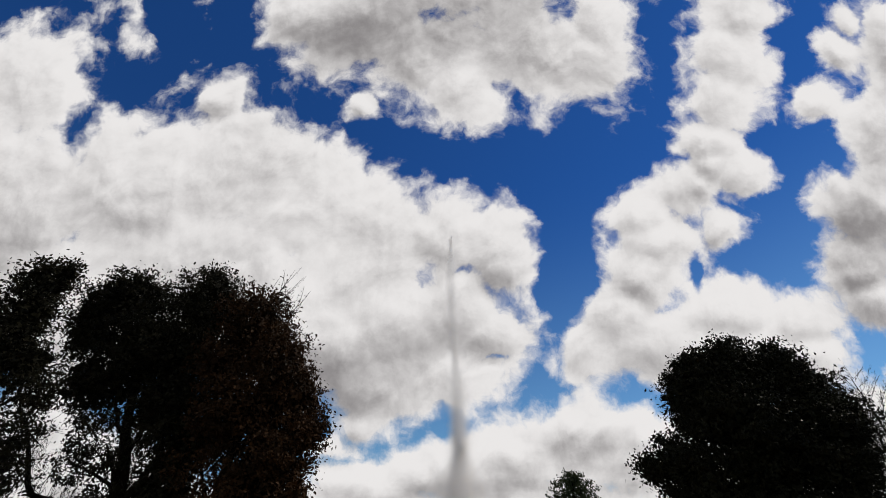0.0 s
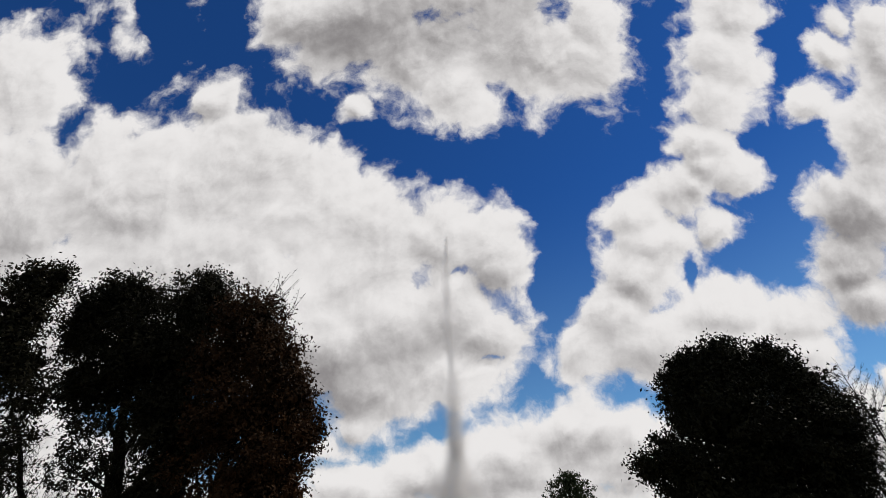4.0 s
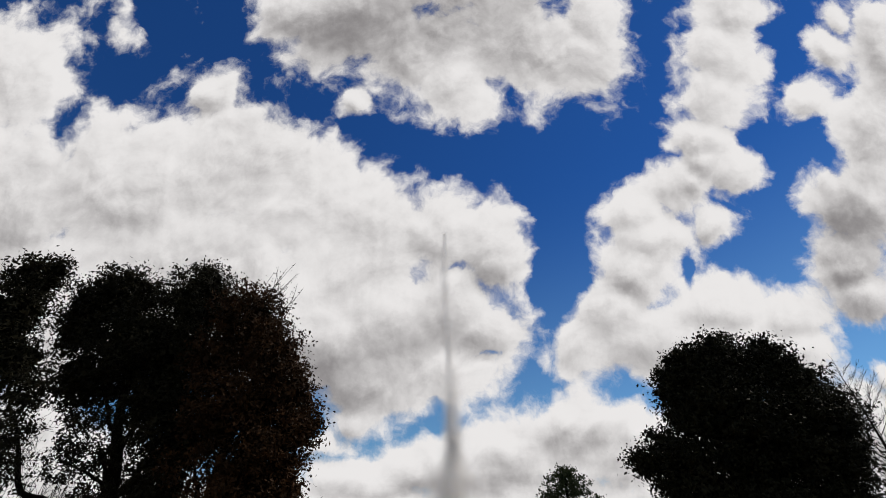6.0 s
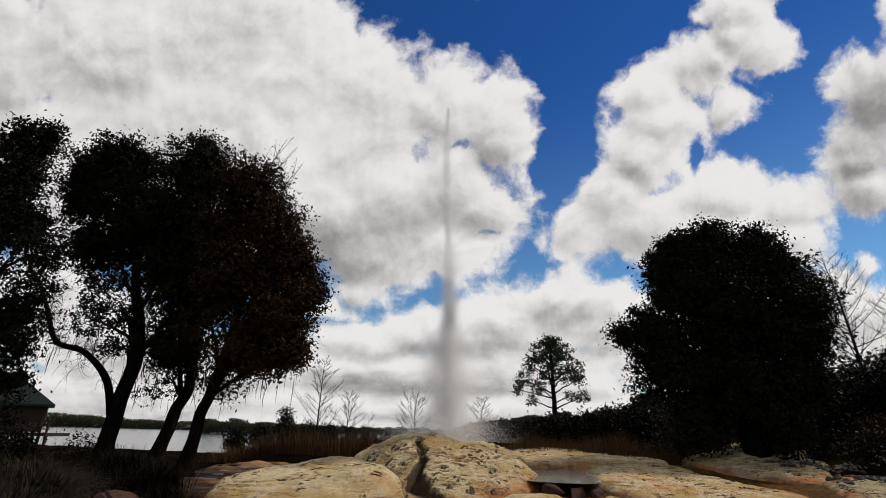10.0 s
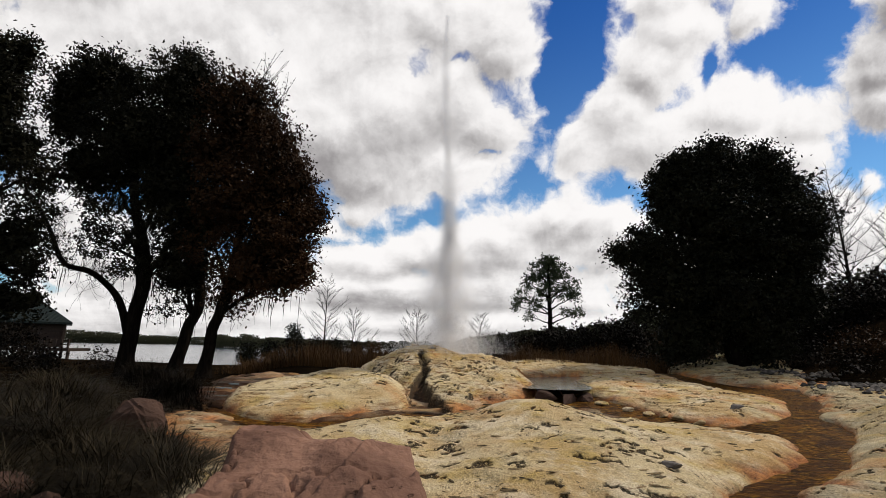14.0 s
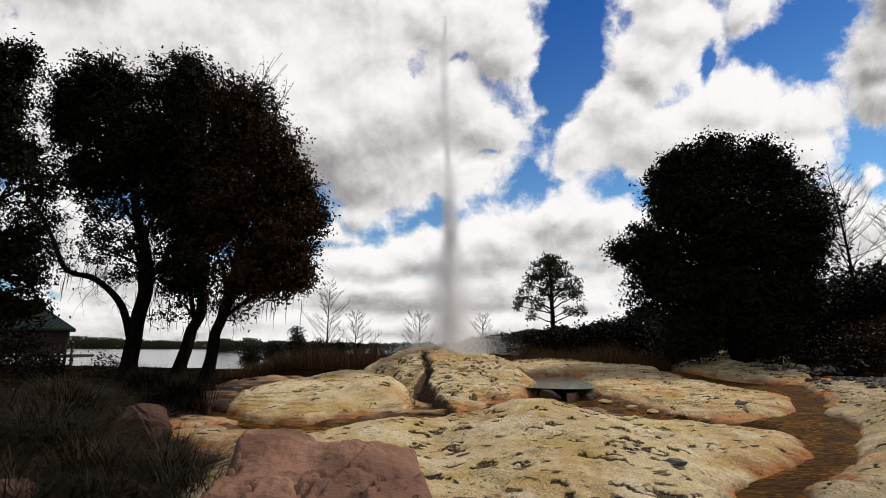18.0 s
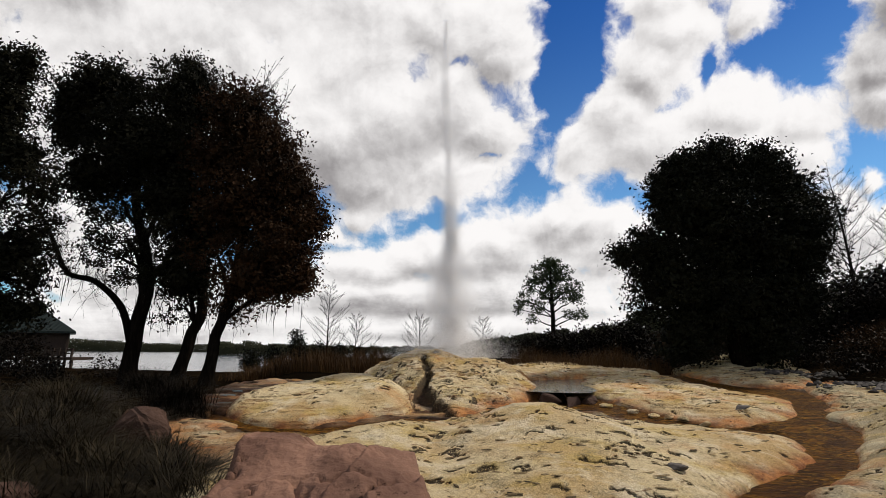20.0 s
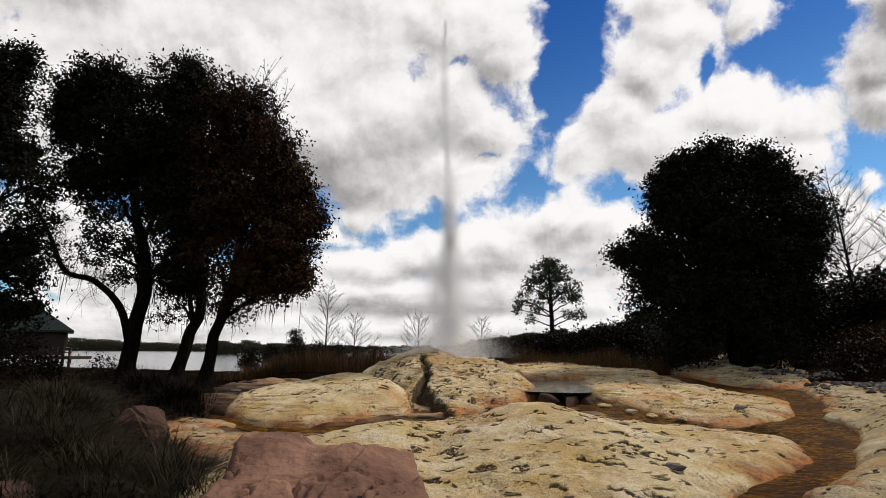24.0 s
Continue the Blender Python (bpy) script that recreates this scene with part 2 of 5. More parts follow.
def rock_look(n, p, geo, pale=1.0):
    big = n.noise(p, 0.45, 4, 0.6)
    mid = n.noise(n.vec("MULTIPLY", p, (1, 1.5, 2.0)), 2.2, 7, 0.66, 0.3)
    fine = n.noise(p, 24, 6, 0.7)
    tan = n.mix(n.step(big, 0.36, 0.62), (0.42, 0.285, 0.125), (0.54, 0.435, 0.255))
    tan = n.mix(n.math("MULTIPLY", n.step(n.noise(n.vec("ADD", p, (2, 8, 1)), 0.9, 5, 0.62), 0.50, 0.66), 0.7), tan, (0.42, 0.29, 0.075))
    tan = n.mix(n.math("MULTIPLY", n.step(n.noise(n.vec("ADD", p, (5, 2, 4)), 1.2, 6, 0.66), 0.50, 0.64), 0.65), tan, (0.62, 0.53, 0.37))
    grey = n.math("MULTIPLY", n.step(n.noise(n.vec("ADD", p, (3, 9, 0)), 1.7, 7, 0.72), 0.52, 0.62), n.step(fine, 0.40, 0.56))
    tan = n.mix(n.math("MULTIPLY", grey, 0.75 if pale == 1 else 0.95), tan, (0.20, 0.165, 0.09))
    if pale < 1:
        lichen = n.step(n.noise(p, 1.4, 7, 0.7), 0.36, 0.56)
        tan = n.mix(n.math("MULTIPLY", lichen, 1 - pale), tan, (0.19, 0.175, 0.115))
    # thin strata where the rock is steep
    face = n.add("ShaderNodeSeparateXYZ")
    n.put(face.inputs[0], geo.outputs["True Normal"])
    steep = n.step(face.outputs[2], 0.62, 0.95, 1.0, 0.0)
    strata = n.noise(n.vec("MULTIPLY", p, (0.9, 0.9, 16.0)), 1.3, 6, 0.68, 0.5)
    tan = n.mix(n.math("MULTIPLY", n.math("MULTIPLY", steep, n.step(strata, 0.50, 0.60)), 0.85), tan, (0.17, 0.078, 0.026))
    a = n.add("ShaderNodeAttribute")
    a.attribute_name = "rim"
    rust = n.math("MULTIPLY", a.outputs["Fac"], n.step(n.noise(n.vec("ADD", p, (7, 3, 0)), 0.75, 5, 0.62), 0.34, 0.56))
    tan = n.mix(n.math("MULTIPLY", rust, 0.9), tan, n.mix(n.step(mid, 0.4, 0.62), (0.17, 0.052, 0.016), (0.44, 0.17, 0.048)))
    blush = n.step(n.noise(n.vec("ADD", p, (9, 4, 2)), 0.55, 5, 0.6), 0.54, 0.70)
    tan = n.mix(n.math("MULTIPLY", blush, 0.6), tan, (0.42, 0.175, 0.052))
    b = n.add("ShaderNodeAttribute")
    b.attribute_name = "pit_shade"
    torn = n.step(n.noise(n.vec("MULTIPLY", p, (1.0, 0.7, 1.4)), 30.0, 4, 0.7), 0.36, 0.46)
    # shade in hollows, ledge risers and the gully, put into the colour
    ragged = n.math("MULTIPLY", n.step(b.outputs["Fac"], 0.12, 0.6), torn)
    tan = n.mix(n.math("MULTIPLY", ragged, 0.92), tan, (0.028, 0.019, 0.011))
    # black flecks in loose drifts: the shade of small pits put into the colour
    fleck = n.step(n.noise(n.vec("MULTIPLY", p, (1.0, 0.55, 1.0)), 15.0, 5, 0.74), 0.59, 0.63)
    drift = n.step(n.noise(n.vec("ADD", p, (8, 2, 3)), 1.1, 5, 0.66), 0.44, 0.58)
    fleck = n.math("MULTIPLY", fleck, drift)
    tan = n.mix(n.math("MULTIPLY", fleck, 0.88), tan, (0.035, 0.026, 0.015))
    grain = n.noise(p, 38, 5, 0.7)
    tan = n.mix(0.42, tan, n.mix(n.step(grain, 0.3, 0.7), (0.16, 0.16, 0.16), (0.82, 0.82, 0.82)), "OVERLAY")
    h = n.math("ADD", n.math("MULTIPLY", mid, 0.5), n.math("MULTIPLY", fine, 0.4))
    h = n.math("MULTIPLY_ADD", n.math("ADD", ragged, n.math("MULTIPLY", fleck, 0.4)), -0.6, n.math("MULTIPLY_ADD", grain, 0.12, h))
    return tan, h, 0.13


ROCK = material("travertine", rock_look, 0.85)


def wet_look(n, p, geo):
    c, h, k = rock_look(n, p, geo)
    stain = n.noise(p, 1.6, 6, 0.65)
    brown = n.mix(n.step(stain, 0.36, 0.62), (0.008, 0.004, 0.002), (0.046, 0.020, 0.008))
    a = n.add("ShaderNodeAttribute")
    a.attribute_name = "wet"
    patch = n.math("MULTIPLY", n.step(n.noise(p, 0.8, 5, 0.65), 0.42, 0.58), 0.55)
    c = n.mix(patch, c, (0.13, 0.045, 0.015))
    return n.mix(n.math("MULTIPLY", a.outputs["Fac"], 0.95), c, brown), h, k


def flake_look(n, p, geo):
    info = n.add("ShaderNodeObjectInfo")
    f = n.noise(p, 20, 5, 0.7)
    c = n.mix(info.outputs["Random"], (0.03, 0.021, 0.012), (0.34, 0.25, 0.13))
    return n.mix(n.math("MULTIPLY", n.step(f, 0.45, 0.65), 0.7), c, (0.025, 0.018, 0.011)), f, 0.02


FLAKE = material("broken_rock_flake", flake_look, 0.9)
ROCK_WET = material("wet_stained_rock", wet_look, 0.6, 0.1)
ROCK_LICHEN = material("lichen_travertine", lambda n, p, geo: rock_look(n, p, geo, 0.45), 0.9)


def pink_look(n, p, geo):
    big = n.noise(p, 1.4, 5, 0.6)
    fine = n.noise(p, 30, 5, 0.7)
    c = n.mix(n.step(big, 0.35, 0.68), (0.105, 0.053, 0.035), (0.215, 0.116, 0.077))
    c = n.mix(n.math("MULTIPLY", n.step(fine, 0.55, 0.75), 0.5), c, (0.10, 0.05, 0.035))
    line = n.math("MULTIPLY", n.step(n.noise(n.vec("MULTIPLY", p, (1, 1, 2.5)), 9.0, 5, 0.7), 0.62, 0.70), n.step(n.noise(p, 1.7, 2, 0.5), 0.45, 0.6))
    c = n.mix(n.math("MULTIPLY", line, 0.6), c, (0.06, 0.032, 0.022))
    h = n.math("MULTIPLY_ADD", line, -0.5, n.math("ADD", n.noise(p, 4, 4, 0.55), n.math("MULTIPLY", fine, 0.16)))
    return c, h, 0.06


PINK = material("sandstone", pink_look, 0.85)


# pink sandstone darkened: tussock shade put in its colour; also used for wet stones
def darkened_look(n, p, geo):
    c, h, k = pink_look(n, p, geo)
    return n.mix(0.85, c, n.mix(n.noise(p, 5, 6, 0.7), (0.012, 0.007, 0.0055), (0.05, 0.029, 0.021))), h, k


DARKENED_STONE = material("shaded_and_wet_sandstone", darkened_look, 0.9)


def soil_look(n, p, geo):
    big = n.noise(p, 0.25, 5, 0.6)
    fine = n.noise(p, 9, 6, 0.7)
    # dark mulch, taken down to near black with tree shade in the colour
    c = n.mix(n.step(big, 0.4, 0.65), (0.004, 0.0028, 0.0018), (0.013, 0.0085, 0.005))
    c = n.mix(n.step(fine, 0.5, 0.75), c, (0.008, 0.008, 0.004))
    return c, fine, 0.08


SOIL = material("shaded_soil_and_leaf_litter", soil_look, 1.0, 0.0)


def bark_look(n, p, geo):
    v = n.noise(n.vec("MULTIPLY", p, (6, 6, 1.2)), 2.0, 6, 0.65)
    # far below real bark: the trunks' silhouette shade is in this colour
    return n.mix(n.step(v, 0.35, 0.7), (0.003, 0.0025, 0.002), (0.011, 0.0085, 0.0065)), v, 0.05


BARK = material("bark", bark_look, 0.95, 0.0)


def leaf_material(name, a, b, rough=0.6, power=1.0):
    def leaf_look(n, p, geo):
        r = geo.outputs["Random Per Island"]
        patch = n.noise(p, 0.6, 3, 0.5)
        r = n.math("POWER", r, power)
        f = n.math("ADD", n.math("MULTIPLY", r, 0.6), n.math("MULTIPLY_ADD", patch, 1.4, -0.5), clamp=True)
        return n.mix(f, a, b), None, 0
    return material(name, leaf_look, rough, 0.04)


# darker than real leaves: the crowns' backlit shade is put into the colour
LEAF = leaf_material("backlit_oak_leaves", (0.004, 0.0045, 0.0025), (0.018, 0.016, 0.008))
LEAF_RUST = leaf_material("backlit_rusty_leaves", (0.008, 0.0055, 0.003), (0.046, 0.022, 0.009))
LEAF_DARK = leaf_material("backlit_evergreen_leaves", (0.003, 0.0035, 0.002), (0.014, 0.014, 0.007))
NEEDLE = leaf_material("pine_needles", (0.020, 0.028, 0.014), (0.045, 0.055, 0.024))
# near black: the deep shade on hedge and shrubs is part of the colour
SHRUB = leaf_material("shaded_shrub_leaves", (0.002, 0.0016, 0.0012), (0.009, 0.006, 0.003))
REED = leaf_material("dry_reed", (0.016, 0.009, 0.004), (0.085, 0.045, 0.017))
# shade is in the dark colour; a few pale blades stand for lit ones
GRASS = leaf_material("shaded_fountain_grass", (0.0012, 0.001, 0.0006), (0.050, 0.038, 0.021), 0.6, 3.4)
FAR_WOOD = leaf_material("far_woods", (0.028, 0.030, 0.018), (0.060, 0.060, 0.034), 0.9)


def wood_look(n, p, geo):
    g = n.noise(n.vec("MULTIPLY", p, (8, 8, 1)), 3, 5, 0.6)
    return n.mix(g, (0.016, 0.011, 0.008), (0.045, 0.03, 0.022)), g, 0.01


WOOD = material("weathered_wood", wood_look, 0.8)


def roof_look(n, p, geo):
    w = n.add("ShaderNodeTexWave")
    n.put(w.inputs["Vector"], p)
    w.inputs["Scale"].default_value = 1.2
    g = n.noise(p, 2, 4, 0.6)
    return n.mix(g, (0.004, 0.008, 0.007), (0.010, 0.016, 0.014)), w.outputs["Fac"], 0.02


ROOF = material("green_metal_roof", roof_look, 0.55)


def lake_look(n, p, geo):
    r = n.noise(n.vec("MULTIPLY", p, (1.0, 0.35, 1)), 1.6, 5, 0.6)
    return (0.03, 0.036, 0.04), r, 0.03


LAKE = material("lake_water", lake_look, 0.12, 0.5)


def stream_look(n, p, geo):
    streak = n.noise(n.vec("MULTIPLY", p, (1.0, 2.6, 1.0)), 2.6, 7, 0.66, 0.8)
    ripple = n.noise(n.vec("MULTIPLY", p, (2.2, 5.0, 1.0)), 3.4, 5, 0.66, 0.5)
    deep = n.noise(p, 0.7, 4, 0.6)
    c = n.mix(n.step(streak, 0.40, 0.68), (0.012, 0.004, 0.0006), (0.125, 0.050, 0.006))
    c = n.mix(n.math("MULTIPLY", n.step(ripple, 0.52, 0.64), 0.75), c, (0.27, 0.145, 0.020))
    c = n.mix(n.math("MULTIPLY", n.step(deep, 0.48, 0.66), 0.7), c, (0.022, 0.008, 0.003))
    return c, n.math("ADD", streak, ripple), 0.035


STREAM = material("shallow_brown_water", stream_look, 0.5, 0.02)


def pool_look(n, p, geo):
    r = n.noise(p, 3.0, 4, 0.6)
    return n.mix(r, (0.07, 0.085, 0.08), (0.13, 0.15, 0.14)), r, 0.012


POOL = material("clear_pool_water", pool_look, 0.12, 0.5)


def stone_look(n, p, geo):
    info = n.add("ShaderNodeObjectInfo")
    f = n.noise(p, 14, 5, 0.6)
    c = n.mix(info.outputs["Random"], (0.02, 0.017, 0.015), (0.13, 0.112, 0.098))
    return n.mix(n.math("MULTIPLY", n.step(f, 0.5, 0.7), 0.5), c, (0.06, 0.05, 0.045)), f, 0.02


STONE = material("river_stone", stone_look, 0.8)


def spray_material(name, alpha):
    m = bpy.data.materials.new(name)
    m.use_nodes = True
    n = Nodes(m.node_tree)
    m.node_tree.nodes.clear()
    a = n.add("ShaderNodeBsdfDiffuse")
    a.inputs[0].default_value = (0.80, 0.795, 0.80, 1)
    b = n.add("ShaderNodeBsdfTranslucent")
    b.inputs[0].default_value = (0.80, 0.795, 0.80, 1)
    k = n.add("ShaderNodeMixShader")
    k.inputs[0].default_value = alpha
    n.put(k.inputs[1], a.outputs[0])
    n.put(k.inputs[2], b.outputs[0])
    n.put(n.add("ShaderNodeOutputMaterial").inputs[0], k.outputs[0])
    return m


SPRAY = spray_material("water_spray", 0.5)


# ---------------------------------------------------------------- mesh helpers
RNG = np.random.default_rng(4)


def mesh_np(name, verts, faces, mat, smooth=False):
    """A mesh from arrays: verts (n, 3), faces (m, 3 or 4)."""
    verts, faces = np.asarray(verts, np.float32), np.asarray(faces, np.int32)
    me = bpy.data.meshes.new(name)
    k = faces.shape[1]
    me.vertices.add(len(verts))
    me.vertices.foreach_set("co", verts.ravel())
    me.loops.add(faces.size)
    me.loops.foreach_set("vertex_index", faces.ravel())
    me.polygons.add(len(faces))
    me.polygons.foreach_set("loop_start", np.arange(0, faces.size, k, dtype=np.int32))
    me.polygons.foreach_set("loop_total", np.full(len(faces), k, np.int32))
    if smooth:
        me.polygons.foreach_set("use_smooth", np.ones(len(faces), bool))
    me.materials.append(mat)
    me.update()
    me.validate()
    return me


def thing(name, label, category, at=(0, 0, 0), group="", kind=""):
    ob = new(name)
    ob.location = at
    return tagged(ob, label, category, group, kind)


def child(name, mesh, parent, label=""):
    """One part of a thing; its mesh is in the thing's own coordinates."""
    ob = new(name, mesh)
    ob.parent = parent
    if label:
        ob["label"] = label
    return ob


def part(name, bm, mat, parent, label=""):
    me = bpy.data.meshes.new(name)
    bm.to_mesh(me)
    bm.free()
    me.materials.append(mat)
    return child(name, me, parent, label)


def box_bm(x0, y0, z0, x1, y1, z1, bevel=0.0):
    bm = bmesh.new()
    bmesh.ops.create_cube(bm, size=1)
    for v in bm.verts:
        v.co = Vector(((x0 + x1) / 2 + v.co.x * (x1 - x0), (y0 + y1) / 2 + v.co.y * (y1 - y0), (z0 + z1) / 2 + v.co.z * (z1 - z0)))
    if bevel:
        bmesh.ops.bevel(bm, geom=bm.edges[:], offset=bevel, segments=1, affect="EDGES")
    return bm


def value_noise(x, y, seed=0):
    """Smooth noise in -1..1 on arrays."""
    xi, yi = np.floor(x).astype(np.int64), np.floor(y).astype(np.int64)
    fx, fy = x - xi, y - yi
    fx, fy = fx * fx * fx * (fx * (fx * 6 - 15) + 10), fy * fy * fy * (fy * (fy * 6 - 15) + 10)

    def h(a, b):
        k = (a * 374761393 + b * 668265263 + seed * 1442695041) & 0xFFFFFFFF
        k = ((k ^ (k >> 13)) * 1274126177) & 0xFFFFFFFF
        return ((k ^ (k >> 16)) & 0xFFFF) / 32767.5 - 1

    a = h(xi, yi) * (1 - fx) + h(xi + 1, yi) * fx
    b = h(xi, yi + 1) * (1 - fx) + h(xi + 1, yi + 1) * fx
    return a * (1 - fy) + b * fy


def fbm(x, y, octaves=5, gain=0.5, seed=0):
    total, amp = 0, 1.0
    for i in range(octaves):
        total = total + amp * value_noise(x * 2 ** i + 17.3 * i, y * 2 ** i - 9.1 * i, seed + i)
        amp *= gain
    return total


def smooth(a, lo, hi):
    t = np.clip((a - lo) / (hi - lo), 0, 1)
    return t * t * (3 - 2 * t)


def grid_faces(nx, ny):
    i = np.arange(nx * ny).reshape(ny, nx)
    return np.stack([i[:-1, :-1], i[:-1, 1:], i[1:, 1:], i[1:, :-1]], -1).reshape(-1, 4)


def tube(points, radii, sides=8):
    """A bent, tapered tube: verts, quad faces."""
    pts = np.asarray(points, float)
    rad = np.asarray(radii, float)
    way = np.gradient(pts, axis=0)
    way /= np.linalg.norm(way, axis=1)[:, None] + 1e-9
    ref = np.where(np.abs(way[:, 1:2]) < 0.9, [[0, 1.0, 0]], [[1.0, 0, 0]])
    a = np.cross(way, ref)
    a /= np.linalg.norm(a, axis=1)[:, None]
    b = np.cross(way, a)
    ang = np.linspace(0, 2 * math.pi, sides, endpoint=False)
    v = pts[:, None] + rad[:, None, None] * (np.cos(ang)[None, :, None] * a[:, None] + np.sin(ang)[None, :, None] * b[:, None])
    k = np.arange(len(pts) * sides).reshape(len(pts), sides)
    n = np.roll(k, -1, 1)
    f = np.stack([k[:-1], n[:-1], n[1:], k[1:]], -1).reshape(-1, 4)
    return v.reshape(-1, 3), f


def join(pieces):
    vs, fs, o = [], [], 0
    for v, f in pieces:
        vs.append(v)
        fs.append(np.asarray(f) + o)
        o += len(v)
    return np.concatenate(vs), np.concatenate(fs)


def curve_points(points, steps):
    """A smooth line through a few points."""
    p = np.asarray(points, float)
    t = np.linspace(0, len(p) - 1, steps)
    i = np.clip(t.astype(int), 0, len(p) - 2)
    f = (t - i)[:, None]
    a, b, c, d = p[np.maximum(i - 1, 0)], p[i], p[i + 1], p[np.minimum(i + 2, len(p) - 1)]
    return 0.5 * (2 * b + (c - a) * f + (2 * a - 5 * b + 4 * c - d) * f ** 2 + (3 * b - a - 3 * c + d) * f ** 3)


def leaves(centres, length, width, rng, droop=0.3):
    """A four-cornered leaf at each centre, turned at random."""
    n = len(centres)
    d = rng.normal(size=(n, 3))
    d[:, 2] -= droop
    d /= np.linalg.norm(d, axis=1)[:, None]
    s = np.cross(d, rng.normal(size=(n, 3)))
    s /= np.linalg.norm(s, axis=1)[:, None]
    ln = (length * rng.uniform(0.6, 1.3, n))[:, None]
    wd = ln * width
    v = np.stack([centres - d * ln * 0.5, centres + s * wd * 0.5, centres + d * ln * 0.5, centres - s * wd * 0.5], 1)
    return v.reshape(-1, 3), np.arange(n * 4).reshape(n, 4)


# ---------------------------------------------------------------- ground, lake
# centre lines of running water and half widths
STREAM_LINE = [(10.3, 22.6), (10.2, 19.5), (10.4, 17.2), (11.5, 16.2), (11.2, 14.8), (10.2, 13.0), (9.1, 11.6), (8.1, 10.3), (7.2, 9.0), (5.9, 7.5), (4.6, 6.4), (3.9, 5.6)]
CHANNEL_LINE = [(3.9, 15.3), (4.2, 14.2), (4.9, 12.9), (5.5, 11.8), (6.4, 11.0), (7.4, 10.7), (8.4, 10.9)]
RUNNEL_LINE = [(-6.0, 12.2), (-4.5, 10.85), (-3.0, 10.55), (-1.8, 11.2), (-0.8, 11.7), (0.3, 11.4)]
POOL_LINE = [(3.3, 14.0), (3.6, 15.4), (3.8, 17.0), (4.0, 18.4), (5.0, 19.6), (6.4, 20.4), (7.4, 20.9)]
WATER_LINES = ((STREAM_LINE, 1.3), (CHANNEL_LINE, 0.7), (RUNNEL_LINE, 0.25), (POOL_LINE, 1.1))


def water_level(y):
    """Height of the running water, which falls towards the viewer."""
    return -0.05 + 0.062 * np.clip(y - 9.5, 0, 12)


def near_stream(x, y):
    """Distance from the running water, in its half widths."""
    best = np.full(np.shape(x), 99.0)
    for line, half in WATER_LINES:
        for (ax, ay), (bx, by) in zip(line[:-1], line[1:]):
            t = np.clip(((x - ax) * (bx - ax) + (y - ay) * (by - ay)) / ((bx - ax) ** 2 + (by - ay) ** 2), 0, 1)
            best = np.minimum(best, np.hypot(x - ax - t * (bx - ax), y - ay - t * (by - ay)) / half)
    return best


def base_height(x, y):
    """The bed under rocks and plants."""
    z = -0.14 + 0.072 * np.clip(y - 9, 0, 13) * (1 - 0.42 * smooth(-x, 6.5, 9.5))
    z = z + 0.30 * smooth(-x, 3.5, 7.5) * smooth(y, 3, 8) * (1 - smooth(y, 14, 20))
    z = z - 0.55 * (1 - smooth(np.hypot((x - 2.6) / 10.6, (y - 14.0) / 9.0), 0.85, 1.0))
    hill = smooth(x - 0.12 * y, 12.0, 26.0) * smooth(y, 6, 20)
    shore = smooth(y + 0.35 * x, 24, 38)
    low = shore * (1 - smooth(x - 0.1 * y, 4, 16))
    z = z * (1 - low) - 1.6 * low
    z = z + 4.2 * hill * (1 - smooth(y, 150, 400))
    land = smooth(y + 40 * np.sin(x * 0.006), 560, 620)
    side = smooth(np.abs(x + 60), 700, 900)
    z = z * (1 - np.maximum(land, side)) + 0.6 * np.maximum(land, side)
    z = z - 0.30 * (1 - smooth(near_stream(x, y), 0.6, 1.4))
    return z + 0.05 * fbm(x * 0.8, y * 0.8, 4, seed=3) * (1 - low)


def axis_lines(dense, far):
    lo, hi, step = dense
    mid = np.arange(lo, hi + step, step)
    out = np.geomspace(0.4, far, 46)
    return np.concatenate([lo - out[::-1], mid, hi + out])


gx, gy = axis_lines((-16, 18, 0.25), 2500), axis_lines((2, 26, 0.25), 2500)
GX, GY = np.meshgrid(gx, gy)
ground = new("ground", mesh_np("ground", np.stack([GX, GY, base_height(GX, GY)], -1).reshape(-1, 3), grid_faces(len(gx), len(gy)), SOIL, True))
tagged(ground, "dark shaded leaf-littered earth sloping down to the lake", "ground", kind="structure")

wx, wy = np.linspace(-900, 160, 60), np.geomspace(26, 720, 60)
WX, WY = np.meshgrid(wx, wy)
lake = new("water", mesh_np("water", np.stack([WX, WY, np.full_like(WX, -0.7)], -1).reshape(-1, 3), grid_faces(60, 60), LAKE, True))
tagged(lake, "pale grey lake reflecting the cloudy sky", "lake", kind="structure")


# ---------------------------------------------------------------- rock terraces
ROCK_TOPS = []


def rock_top(x, y):
    """Height of the highest rock or of the bed at a place."""
    z = float(base_height(np.array(x), np.array(y)))
    for xs, ys, Z in ROCK_TOPS:
        i, j = int(np.searchsorted(xs, x)), int(np.searchsorted(ys, y))
        if 0 < i < len(xs) and 0 < j < len(ys):
            z = max(z, float(Z[j, i]))
    return z


